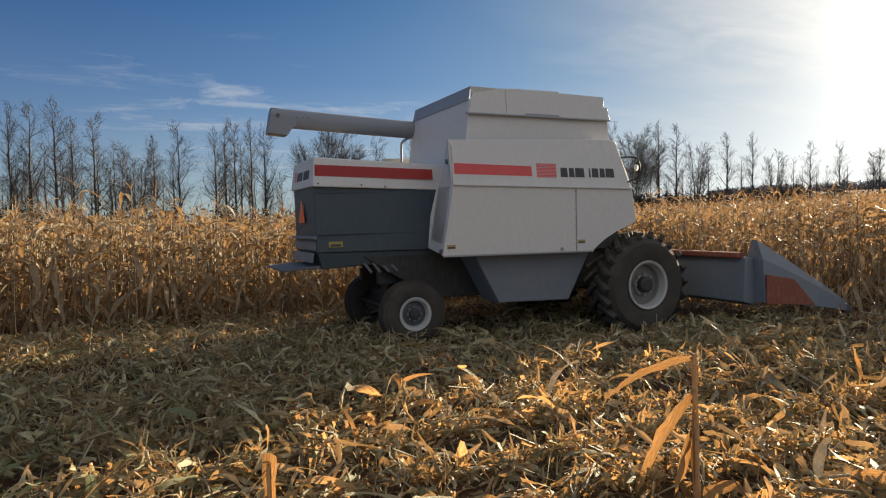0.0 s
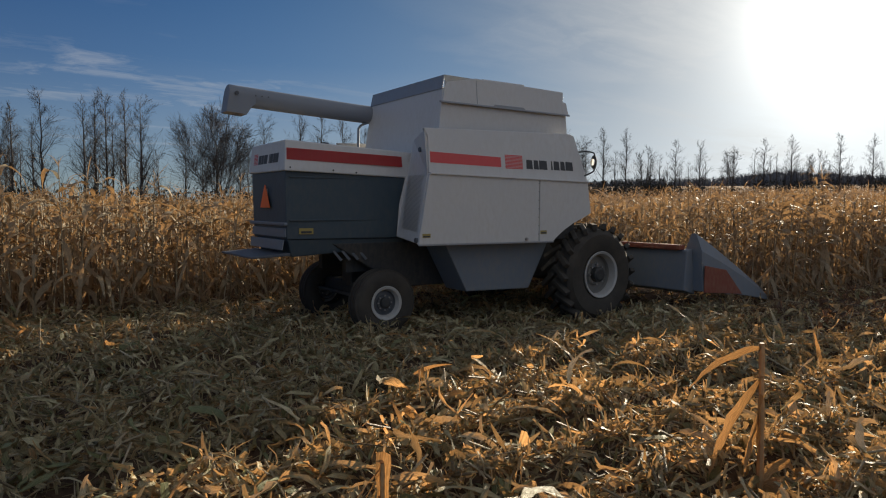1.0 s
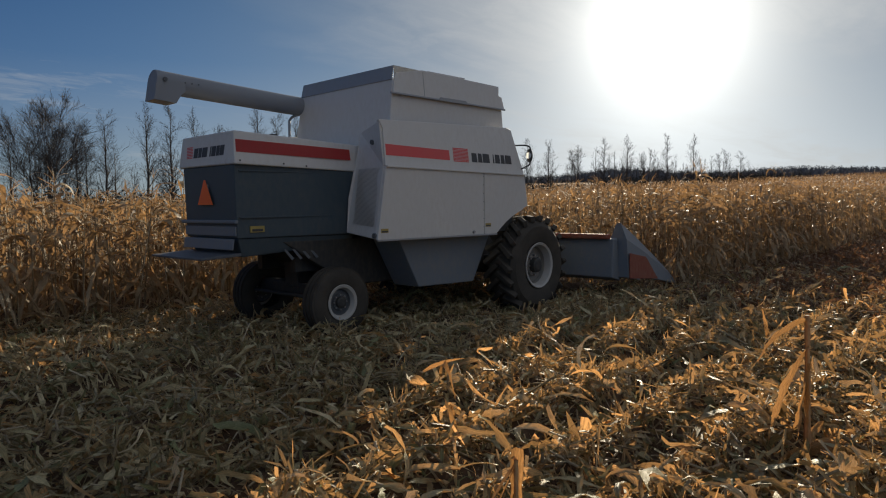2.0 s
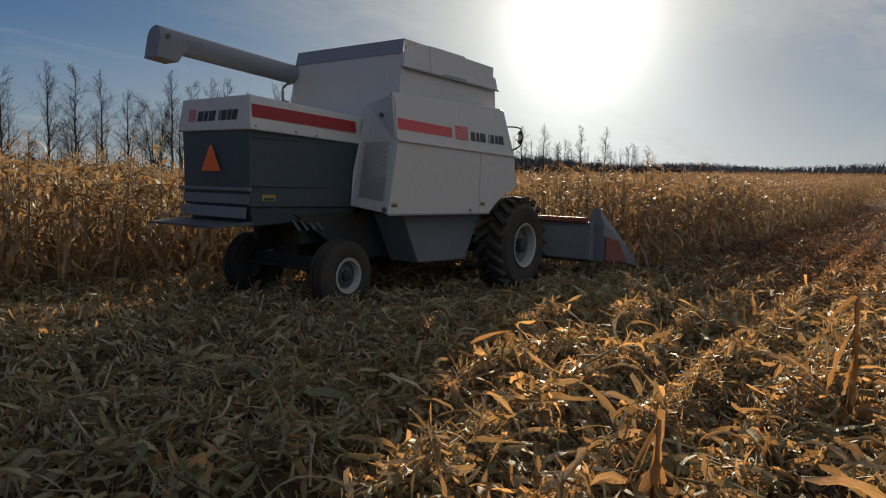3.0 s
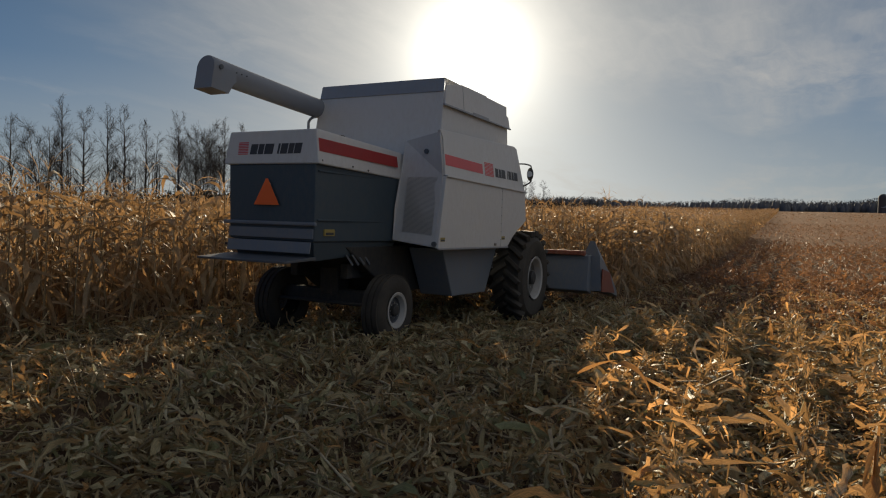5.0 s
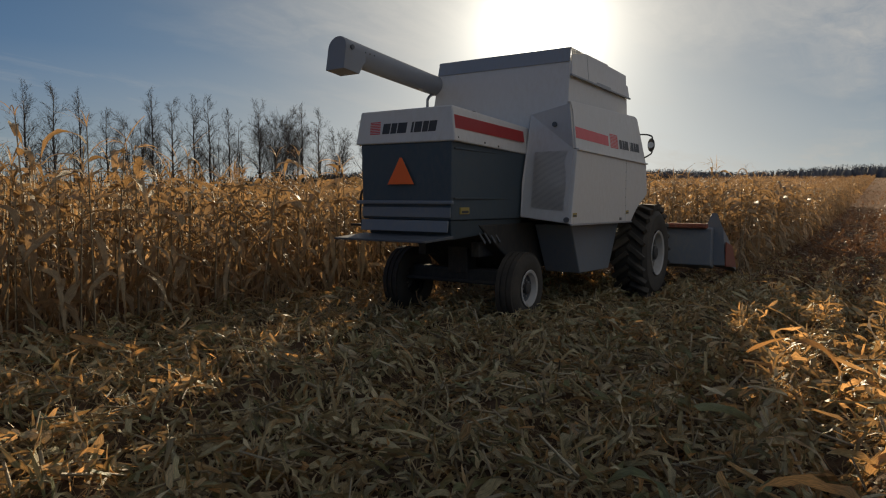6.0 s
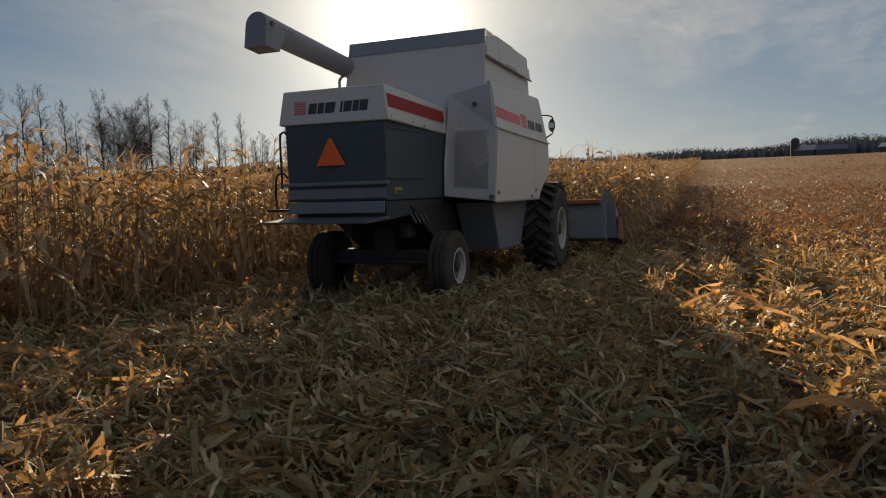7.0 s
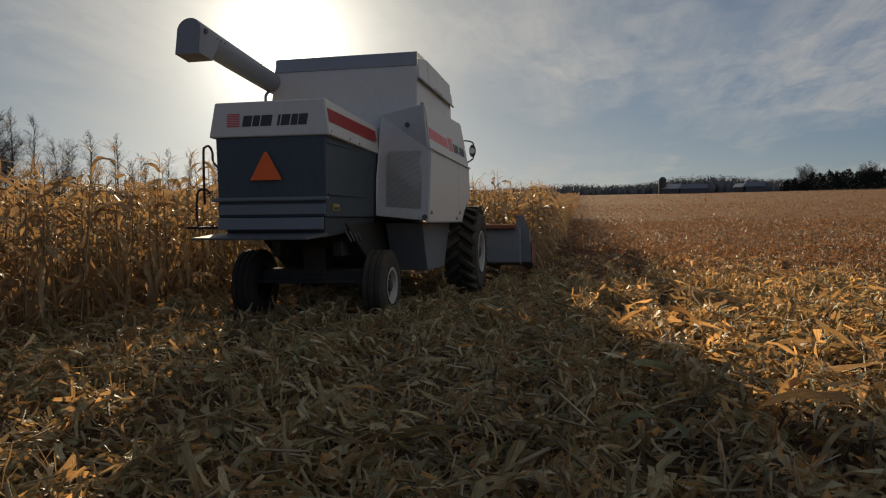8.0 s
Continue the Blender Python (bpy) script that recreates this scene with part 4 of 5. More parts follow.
spots = [(x + rng.normal(0, 0.05), CORN_L + rng.normal(0, 0.05)) for x in np.arange(-13.5, 11.5, 0.2)]
spots += [(x + rng.normal(0, 0.05), CORN_R + rng.normal(0, 0.05)) for x in np.arange(CORN_X + 0.1, 19.5, 0.21)]
MAIZE = [maize_plant(h_) for h_ in (1.95, 2.2, 1.85, 2.1, 2.3, 1.9, 2.0, 1.75, 2.15, 2.4)]
for i, (x, y) in enumerate(spots):
    at_ = pose(x, y, float(ground_height(x, y)) - 0.04, rng.normal(0, 2.5), rng.normal(0, 2.5), rng.uniform(0, 360))
    at_ = at_ @ Matrix.Scale(0.96 + 0.11 * float(smoothstep(1.5, 5.0, -x)), 4)
    if i < len(MAIZE):
        MAIZE[i].matrix_basis = at_
    else:
        copy_thing(MAIZE[int(rng.integers(len(MAIZE)))], at_)

# a few plants stand head and shoulders over the crop
for x, y, tall_ in ((11.6, -0.85, 3.0), (11.9, -1.0, 2.75), (12.4, -0.7, 2.8), (11.2, -1.1, 2.6), (18.7, -0.8, 3.1), (19.2, -0.6, 2.9), (18.2, -1.1, 2.75), (15.2, -1.0, 2.6), (24.0, -1.0, 2.8)):
    maize_plant(tall_).matrix_basis = pose(x, y, float(ground_height(x, y)) - 0.04, 0, 0, x * 97)

# ---- stubble and litter ----
def litter(k, x0, x1, y0, y1, size, lift):
    """Loose chopped leaf, crumpled husk and stalk lying at all angles, heaped along the cut rows."""
    # each heap thins out past its edges
    x, y = rng.uniform(x0, x1, k) + rng.normal(0, 0.4, k), rng.uniform(y0, y1, k) + rng.normal(0, 0.4, k)
    keep = ~(((y > CORN_L + 0.3) & (y < 30)) | ((x > CORN_X + 0.3) & (y > CORN_R + 0.3)))
    x, y = x[keep], y[keep]
    k = len(x)
    pile = 0.5 + 0.5 * np.cos((y - CORN_R) * math.tau / ROW + np.pi + 0.5 * np.sin(0.9 * x))
    patch = 0.65 + 0.35 * np.sin(2.3 * x + 1.3 * np.sin(1.9 * y)) * np.sin(2.9 * y + 1.1 * x)
    z = ground_height(x, y) + rng.random(k) ** 1.3 * lift * (0.35 + 0.95 * pile) * patch
    z = np.where((x > 0.2) & (x < 5.5) & (y > -2.6), np.minimum(z, ground_height(x, y) + 0.05), z)
    base = np.stack([x, y, z], -1)
    slope_x = (ground_height(x + 0.05, y) - ground_height(x - 0.05, y)) / 0.1
    slope_y = (ground_height(x, y + 0.05) - ground_height(x, y - 0.05)) / 0.1
    kind = rng.random(k)
    # behind the machine the litter is finer and strawy
    straw = (y > -3.4) | (x < -5.2)
    kind = np.where(straw & (kind >= 0.76) & (kind < 0.88), kind * 0.5, kind)
    big = (kind < 0.028) & (size < 1.25)
    shred, strip, husk, c = (kind < 0.40) & ~big, (kind >= 0.40) & (kind < 0.72), (kind >= 0.72) & (kind < 0.91), kind >= 0.91
    out = []
    close = size < 1.25
    for pick, ln, wd, seg, bl, curl, crease, steep in ((shred, (0.06, 0.24), (0.006, 0.016), 1, 0.4, 1.2, 0.0, 0.32), (strip, (0.09, 0.28), (0.014, 0.036), 3 if close else 2, 0.75, 1.6, 0.0, 0.26),
                                                       (husk, (0.06, 0.18), (0.026, 0.062), 2, 0.8, 2.2, 0.24 if close else 0.0, 0.38)):
        j = int(pick.sum())
        yw = rng.uniform(0, math.tau, j)
        el = rng.normal(0.22, steep, j) + np.arctan(slope_x[pick] * np.cos(yw) + slope_y[pick] * np.sin(yw))
        out.append(ribbons(base[pick], yw, el, rng.normal(-0.55, curl * 0.5, j), rng.uniform(*ln, j) * size, rng.uniform(*wd, j) * size,
                           rng.normal(0, 0.8, j), rng.normal(0, 1.7, j), seg, rng.normal(0, 1.4, j), bl, 1.0, crease, 0.19))
    j = int(big.sum())
    if j:
        # whole torn leaves that arch over the rest
        lifted = base[big] + np.stack([np.zeros(j), np.zeros(j), rng.uniform(0, 0.08, j)], -1)
        out.append(ribbons(lifted, rng.uniform(0, math.tau, j), rng.uniform(-0.1, 0.9, j), -rng.uniform(0.3, 2.2, j), rng.uniform(0.2, 0.6, j) * np.where(straw[big], 0.8, 1.0), rng.uniform(0.028, 0.066, j), rng.normal(0, 0.6, j),
                           rng.normal(0, 1.9, j), 7, rng.normal(0, 1.5, j), 0.45, 0.9, 0.16, 0.17))
    j = int(c.sum())
    yaw, el, ln = rng.uniform(0, math.tau, j), rng.normal(0.03, 0.20, j), rng.uniform(0.06, 0.30, j) * size
    tip = base[c] + (np.stack([np.cos(el) * np.cos(yaw), np.cos(el) * np.sin(yaw), np.sin(el)], -1) * ln[:, None])
    r = rng.uniform(0.004, 0.011, j) * size
    tip[:, 2] += ln * (slope_x[c] * np.cos(yaw) + slope_y[c] * np.sin(yaw))
    return out, [stems(base[c] + [0, 0, 0.01], tip + [0, 0, 0.01], r, r * 0.9, 4 if size < 1.3 else 3, False)]


def stubble(x0, x1, gap, ys, full=True):
    """Cut stalks left standing in their rows, each with a tuft of torn sheath and leaf."""
    X, Y = np.meshgrid(np.arange(x0, x1, gap), ys)
    x, y = X.ravel() + rng.normal(0, gap * 0.3, X.size), Y.ravel() + rng.normal(0, 0.04, X.size)
    keep = (rng.random(len(x)) < 0.85) & ~((x > CORN_X - 0.5) & (y > CORN_R)) & ~((x > 0) & (x < 5.5) & (y > -2.4))
    x, y = x[keep], y[keep]
    k = len(x)
    foot = np.stack([x, y, ground_height(x, y) - 0.03], -1)
    tall = rng.uniform(0.10, 0.24, k)
    top = foot + np.stack([rng.normal(-0.05, 0.07, k), rng.normal(0, 0.06, k), tall], -1)
    stalk = [stems(foot, top, np.full(k, 0.013), np.full(k, 0.011), 5)]
    rags = []
    for _ in range(2):
        rags.append(ribbons(foot + (top - foot) * rng.uniform(0.4, 1.0, k)[:, None], rng.uniform(0, math.tau, k), rng.uniform(-0.2, 0.9, k), -rng.uniform(0.2, 1.6, k),
                            rng.uniform(0.10, 0.28, k), rng.uniform(0.015, 0.045, k), rng.normal(0, 0.5, k), rng.normal(0, 1.2, k), 3, None, 0.6, 1.0, 0.18, 0.10))
    for _ in range(7 if full else 4):
        rags.append(ribbons(foot + (top - foot) * rng.uniform(0.5, 1.0, k)[:, None] + rng.normal(0, 0.025, (k, 3)), rng.uniform(0, math.tau, k), rng.uniform(0.5, 1.55, k), rng.normal(-0.3, 0.7, k),
                            rng.uniform(0.06, 0.19, k), rng.uniform(0.007, 0.022, k), rng.uniform(0, 3, k), rng.normal(0, 1.2, k), 2, None, 0.12, 1.0, 0.0, 0.14))
    return rags, stalk


thing = tagged(new("maize_litter"), "thick litter of chopped dry maize leaves, husks and stalks", "crop litter", kind="stuff")
field = tagged(new("old_stubble"), "weathered brown maize stubble of the cleared field", "crop litter", kind="stuff")
for owner, mat, heaps, rows_ in (
        (thing, M_LITTER, ((76000, -5, 5, -8.6, 2.9, 0.95, 0.21), (37000, -9.6, -5, -6.2, 2.9, 0.95, 0.21), (6000, -9.6, 5, -10.5, -6, 1.1, 0.2), (2500, -9, 3, -9.0, -2, 1.2, 0.2), (13000, 5, 12, -9, -1.5, 0.95, 0.16), (15000, -17, -9.5, -13, 3, 1.3, 0.17),
                           (12000, -9.6, 6, -15, -9.8, 1.3, 0.17), (7000, -30, 6, -24, 3, 1.6, 0.15), (2000, -60, 10, -60, 3, 2.2, 0.15)),
         ((-11, 7, 0.19, np.arange(CORN_R - 9.5 * ROW, 2.6, ROW)),)),
        (field, M_OLD, ((34000, 5, 19, -15, -2.4, 1.15, 0.19), (38000, 16, 52, -34, -2.2, 1.6, 0.24), (6000, 6, 22, -24, -12, 1.3, 0.16), (18000, 48, 140, -90, -2.2, 2.4, 0.34), (10000, 130, 420, -260, -2.2, 4.2, 0.5)),
         ((7, 26, 0.22, np.arange(CORN_R - 1.5 * ROW, -18, -ROW)), (26, 60, 0.4, np.arange(CORN_R - 1.5 * ROW, -30, -ROW), False)))):
    blades, stalk = [], []
    for args in heaps:
        b, s = litter(*args)
        blades += b
        stalk += s
    for args in rows_:
        b, s = stubble(*args)
        blades += b
        stalk += s
    mesh_object("leaf_litter", *joined(blades), mat, owner, True)
    mesh_object("stalk_litter", *joined(stalk), M_STALK, owner)


# a few taller stalks that the machine left standing
def lone_stalk(x, y, tall, lean_x, lean_y, blades_, label, thick=0.015, spin=(0.5, 0.9)):
    z = float(ground_height(x, y)) - 0.04
    thing = tagged(new("maize_stalk"), label, "maize stalk", "stalks left standing")
    thing.matrix_basis = pose(x, y, z)
    k = 9
    pts = [Vector((lean_x * (i / k) ** 1.4, lean_y * (i / k) ** 1.4, tall * i / k)) for i in range(k + 1)]
    part("stem", rod(pts, [thick * (1 - 0.035 * i) * (1.22 if i in (2, 5, 8) else 1.0) for i in range(k + 1)], 8), M_STEM, thing, smooth=True)
    mesh_object("sheath", *ribbons(np.array([[-thick, -thick * 0.6, tall * 0.28]]), np.array([1.2]), np.array([1.5]), np.array([0.12]), np.array([tall * 0.42]), np.array([thick * 4.0]),
                                   np.array([0.4]), np.array([0.7]), 7, None, 0.5, 1.0, 0.3, 0.05), M_TORN, thing, True)
    for yaw_, el_, bend_, long_, wide_, at_, *tip in blades_:
        one = lambda v: np.array([float(v)])
        mesh_object("leaf", *ribbons(np.array([[lean_x * at_ ** 1.4, lean_y * at_ ** 1.4, tall * at_]]), one(radians(yaw_)), one(radians(el_)), one(radians(bend_)), one(long_), one(wide_),
                                     one(spin[0]), one(spin[1]), 9, one(0.3 if not tip else 0.0), tip[0] if tip else 0.12, 1.0, 0.12, 0.08), M_TORN, thing, True)


lone_stalk(-0.76, -6.85, 1.07, 0.0, 0.02, [(156, -4, -34, 0.60, 0.060, 0.97), (148, -50, -22, 0.74, 0.088, 0.80), (168, -66, -8, 0.46, 0.065, 0.62), (140, -72, 4, 0.34, 0.05, 0.55),
                                           (-40, 35, -85, 0.55, 0.085, 0.10), (-75, 30, -80, 0.48, 0.08, 0.12), (160, 25, -70, 0.50, 0.09, 0.10), (-10, 55, -120, 0.50, 0.08, 0.14), (-110, 40, -90, 0.40, 0.07, 0.10)],
           "broken upright maize stalk with torn orange leaves", 0.022, (1.2, 0.6))
lone_stalk(-3.12, -6.12, 0.56, 0.0, 0.0, [(60, 89, 2, 0.60, 0.075, 0.02, 1.0), (165, -42, -12, 0.50, 0.085, 0.60, 0.6), (150, -50, -6, 0.40, 0.035, 0.98), (145, -62, 0, 0.30, 0.014, 0.96), (80, 70, -60, 0.09, 0.03, 0.98), (-20, -60, -20, 0.3, 0.06, 0.6)],
           "short maize stub in a torn orange sheath", 0.016, (0.0, 0.25))


# long torn leaves thrown on top of the litter
for x, y, z, yaw_, el_, bend_, long_, wide_, turn_ in (
        (-4.71, 1.74, 0.27, -82, -4, -14, 0.72, 0.060, 0.9), (-4.60, 2.40, 0.23, -98, 4, -22, 0.36, 0.050, 0.6), (-4.60, 0.95, 0.10, -60, 62, -60, 0.26, 0.045, 0.8),
        (-1.53, -3.86, 0.24, -66, 36, -34, 0.42, 0.042, 1.3), (-1.62, -4.17, 0.20, 225, 66, -140, 0.72, 0.060, 0.5), (-1.50, -4.60, 0.24, 195, 18, -46, 0.46, 0.055, 1.2),
        (-2.26, -4.92, 0.10, 170, 80, -24, 0.34, 0.045, 0.9), (-2.05, -4.70, 0.12, 205, 64, -90, 0.40, 0.055, 0.4),
        (-0.15, -6.90, 0.16, 70, 42, -110, 0.62, 0.090, 0.5), (0.06, -7.15, 0.12, -70, 50, -120, 0.55, 0.085, 0.7), (2.75, -5.50, 0.06, 130, 84, -12, 0.42, 0.055, 0.3)):
    one = lambda v: np.array([float(v)])
    leaf_ = mesh_object("maize_leaf", *ribbons(np.array([[x, y, z + float(ground_height(x, y)) * 0.5]]), one(radians(yaw_)), one(radians(el_)), one(radians(bend_)), one(long_), one(wide_),
                                               one(turn_), one(1.1), 10, one(0.35), 0.12, 1.0, 0.14, 0.05), M_TORN, None, True)
    tagged(leaf_, "long torn orange maize leaf lying on the litter", "maize leaf", "torn leaves on the litter")

# ---- trees ----
def bare_tree(seed, height, stems_, open_, clear, reach, limbs, rich):
    """Trunk and crown arrays of a leafless tree: stems_ trunks that part at the foot by open_ (radians), bare below clear, with limbs of length reach."""
    r = np.random.default_rng(seed)
    T, A, B, RA, RB, TW = [], [], [], [], [], []
    thin = 0.021

    def grow(p, way, length, radius, level):
        steps = (4, 3, 1)[level]
        for i in range(steps):
            way = way + r.normal(0, 0.07 + 0.05 * level, 3) + np.array([0, 0, 0.10 if level < 2 else 0.03])
            way = way / np.linalg.norm(way)
            q = p + way * length / steps
            r2 = max(radius * (1 - 0.75 / steps), thin)
            if level < 1:
                A.append(p), B.append(q), RA.append(radius), RB.append(r2)
            else:
                TW.append((p, q, max(radius, thin)))
            p, radius = q, r2
            if level < 2:
                for _ in range(2 if rich or level == 0 else 1):
                    side = r.normal(0, 1, 3)
                    side -= way * side.dot(way)
                    side /= np.linalg.norm(side)
                    w = way * 0.80 + side * r.uniform(0.4, 0.75)
                    grow(p, w / np.linalg.norm(w), length * r.uniform(0.38, 0.68) * (1.3 if stems_ > 2 else 1.0), max(radius * 0.55, thin), level + 1)

    for k in range(stems_):
        a0 = k * math.tau / stems_ + r.uniform(-0.5, 0.5)
        tip = open_ * r.uniform(0.15 if stems_ > 3 else 0.5, 1.1)
        tall = height * (1.0 if stems_ == 1 else r.uniform(0.86, 1.0) * (1 - 0.22 * (tip / open_) ** 2))
        lean = np.array([math.cos(a0), math.sin(a0), 0])
        pts, bow = [], r.normal(0, 0.010 * height, (2,))
        for i in range(10):
            u = i / 9
            pts.append(lean * math.sin(tip) * tall * u * (1.1 - 0.25 * u) + np.array([bow[0] * math.sin(3.0 * u), bow[1] * math.sin(2.5 * u), tall * u]) + np.array([*r.normal(0, 0.004 * height, 2), 0]) * (0 < i))
        base_r = 0.015 * height / math.sqrt(stems_)
        rad = [max(base_r * (1 - 0.92 * i / 9), thin) for i in range(10)]
        T += [stems(np.array([a]), np.array([b]), np.array([ra]), np.array([rb]), 6, False) for a, b, ra, rb in zip(pts, pts[1:], rad, rad[1:])]
        for i in range(limbs):
            u = clear + (0.98 - clear) * (i + r.random()) / limbs
            m_ = min(int(u * 9), 8)
            p = pts[m_] + (pts[m_ + 1] - pts[m_]) * (u * 9 - m_)
            a = r.uniform(0, math.tau) if stems_ == 1 else a0 + r.normal(0, 1.0)
            steep = r.uniform(0.55, 1.05)
            grow(p, np.array([math.cos(steep) * math.cos(a), math.cos(steep) * math.sin(a), math.sin(steep)]), height * reach * (1.05 - 0.75 * (u - clear) / (1 - clear)) * r.uniform(0.55, 1.15),
                 max(base_r * (1 - 0.92 * u) * 0.55, thin), 0)
    P, Q = np.array([t[0] for t in TW]), np.array([t[1] for t in TW])
    d = Q - P
    ln = np.linalg.norm(d, axis=1)
    twigs = ribbons(P, np.arctan2(d[:, 1], d[:, 0]), np.arcsin(np.clip(d[:, 2] / ln, -1, 1)), np.zeros(len(P)), ln, 2 * np.array([t[2] for t in TW]), r.uniform(0, 3, len(P)), np.zeros(len(P)), 1, None, 0.5)
    return joined(T), joined([stems(np.array(A), np.array(B), np.array(RA), np.array(RB), 3, False), twigs])


TREES = []
for seed, (h, stems_, open_, clear, reach, limbs, label) in enumerate([
        (15, 1, 0.0, 0.22, 0.22, 29, "tall slender leafless tree with rising grey branches"), (14, 1, 0.0, 0.16, 0.27, 27, "tall leafless tree with a loose open crown"),
        (16, 1, 0.0, 0.27, 0.19, 29, "tall slender leafless tree with rising grey branches"), (14, 10, 0.46, 0.16, 0.24, 15, "many-stemmed leafless tree with a broad rounded crown"),
        (13, 2, 0.16, 0.22, 0.23, 16, "leafless tree forked near the ground"), (9, 1, 0.0, 0.12, 0.28, 14, "small leafless tree at the field edge"),
        (15, 1, 0.0, 0.30, 0.21, 25, "tall leafless tree with a high thin crown"), (14, 3, 0.18, 0.25, 0.19, 13, "leafless tree with three stems"), (12, 1, 0.0, 0.22, 0.24, 14, "slim leafless young tree in the wood"),
        (11, 2, 0.14, 0.20, 0.24, 9, "leafless young tree in the wood forked low"), (12.5, 1, 0.0, 0.32, 0.20, 14, "slim leafless young tree in the wood")]):
    (tv, tf), (cv, cf) = bare_tree(40 + seed, h, stems_, open_, clear, reach, limbs, seed < 8)
    thing = tagged(new("tree"), label, "tree", "trees along the field edge")
    mesh_object("trunk", tv, tf, M_BARK, thing)
    mesh_object("crown", cv, cf, M_BARK, thing)
    TREES.append((thing, h))


def polar(az, dist):
    """A place by its bearing (degrees from straight ahead, to the left) and distance."""
    return -5.0 + dist * math.cos(radians(az)), -6.5 + dist * math.sin(radians(az))


def plant(kind, x, y, tall_, turn):
    ob, h = TREES[kind]
    m = pose(x, y, float(ground_height(x, y)) - 0.1, 0, 0, turn)
    if kind not in USED:
        USED.add(kind)
        ob.matrix_basis = m @ Matrix.Scale(tall_ / h, 4)
        return ob
    made = copy_thing(ob, m)
    made.scale = (tall_ / h,) * 3
    return made


USED = set()
tr = random.Random(5)
# the front of the wood: bearing, kind, height
FRONT = [(98.6, 2, 14.5), (97.2, 0, 15), (95.7, 2, 15.5), (94.4, 6, 13), (93.0, 0, 14.2), (91.4, 4, 12), (90.0, 7, 13), (88.6, 6, 12), (86.6, 1, 12.6), (83.9, 2, 12.5), (83.0, 6, 13.6), (82.2, 0, 14), (80.9, 2, 13.8), (79.8, 1, 12.8),
         (74.2, 3, 14.6), (71.6, 5, 9.5), (70.2, 1, 12), (67.3, 2, 13.4), (65.4, 0, 13.4), (63.7, 2, 13.4), (61.8, 6, 12.2), (60.0, 7, 13.6), (58.6, 2, 14), (57.2, 0, 13.4)]
FAR = [(55.6, 2, 13.4), (54.3, 0, 13.8), (52.7, 6, 13), (50.3, 1, 13.4), (48.4, 3, 14), (46.6, 2, 14), (45.2, 0, 13.6), (43.6, 7, 12.6), (41.5, 6, 12.4), (39.6, 2, 12), (38.2, 4, 11.6), (35.8, 0, 11), (34.0, 1, 11.4), (31.6, 7, 12),
       (29.4, 0, 12), (27.6, 2, 12.4), (26.0, 4, 12), (24.4, 0, 13), (22.4, 2, 13), (20.4, 4, 12), (19.0, 5, 9)]
for az, kind, tall_ in FRONT + FAR:
    dist = (91 + tr.uniform(-3, 4)) / max(math.sin(radians(az)), 0.33)
    over = 1.12 + 0.03 * float(smoothstep(-80, -46, -az)) - 0.13 * float(smoothstep(-42, -32, -az))
    plant(kind, *polar(az, dist), tall_ * over * (1 if az > 40 else 1 + (40 - az) * 0.012), tr.uniform(0, 360))
# thinner and younger trees among and behind them
along = -62.0
while along < 300:
    x, y = along, 88 + tr.uniform(0, 22)
    az = math.degrees(math.atan2(y + 6.5, x + 5))
    thick = az > 88 or 79.5 < az < 84.5 or az < 60
    if thick or tr.random() < 0.55:
        plant(tr.choice((8, 9, 10)), x, y, tr.uniform(8.5, 14.5) * (1.0 if az > 40 else 0.85), tr.uniform(0, 360))
    along += tr.uniform(0.8, 2.6) * (0.5 if az > 88.5 else 1.0 if az > 50 else 2.1)

# far woodland along the horizon
def clumps(cx, cy, cz, rx, rz, per, size, even=False):
    """Loose crowns: per small blades strewn through each of the given ellipsoids."""
    k = len(cx) * per
    u = rng.normal(0, 1, (k, 3))
    u /= np.linalg.norm(u, axis=1, keepdims=True)
    u *= rng.random((k, 1)) ** 0.4
    u[:, 2] = rng.uniform(-1, 1, k) if even else u[:, 2]
    p = np.stack([np.repeat(cx, per) + u[:, 0] * np.repeat(rx, per), np.repeat(cy, per) + u[:, 1] * np.repeat(rx, per), np.repeat(cz, per) + u[:, 2] * np.repeat(rz, per)], -1)
    return ribbons(p, rng.uniform(0, math.tau, k), rng.uniform(-0.4, 1.5, k), rng.normal(0, 0.6, k), rng.uniform(0.6, 1.5, k) * size, rng.uniform(0.35, 0.8, k) * size, rng.uniform(0, 3, k), rng.normal(0, 1, k), 2)


def mounds(centre, wide, tall, rings=5, sides=7):
    """Closed uneven crowns, one at each centre, from below the ground to their tops."""
    k = len(centre)
    v = np.linspace(0, 1, rings)
    r_ = np.array([0.9, 1.0, 0.95, 0.62, 0.12])[None, :, None] * wide[:, None, None] * rng.uniform(0.75, 1.2, (k, rings, sides))
    a = np.arange(sides) * math.tau / sides + rng.uniform(0, 1, (k, 1, 1)) + np.zeros((k, rings, sides))
    z = tall[:, None, None] * (v[None, :, None] * 1.12 - 0.12) * rng.uniform(0.9, 1.08, (k, rings, sides))
    verts = np.stack([centre[:, 0, None, None] + r_ * np.cos(a), centre[:, 1, None, None] + r_ * np.sin(a), centre[:, 2, None, None] + z], -1)
    q = np.array([[i * sides + j, i * sides + (j + 1) % sides, (i + 1) * sides + (j + 1) % sides, (i + 1) * sides + j] for i in range(rings - 1) for j in range(sides)])
    return verts.reshape(-1, 3), (np.arange(k)[:, None, None] * rings * sides + q[None]).reshape(-1, 4)


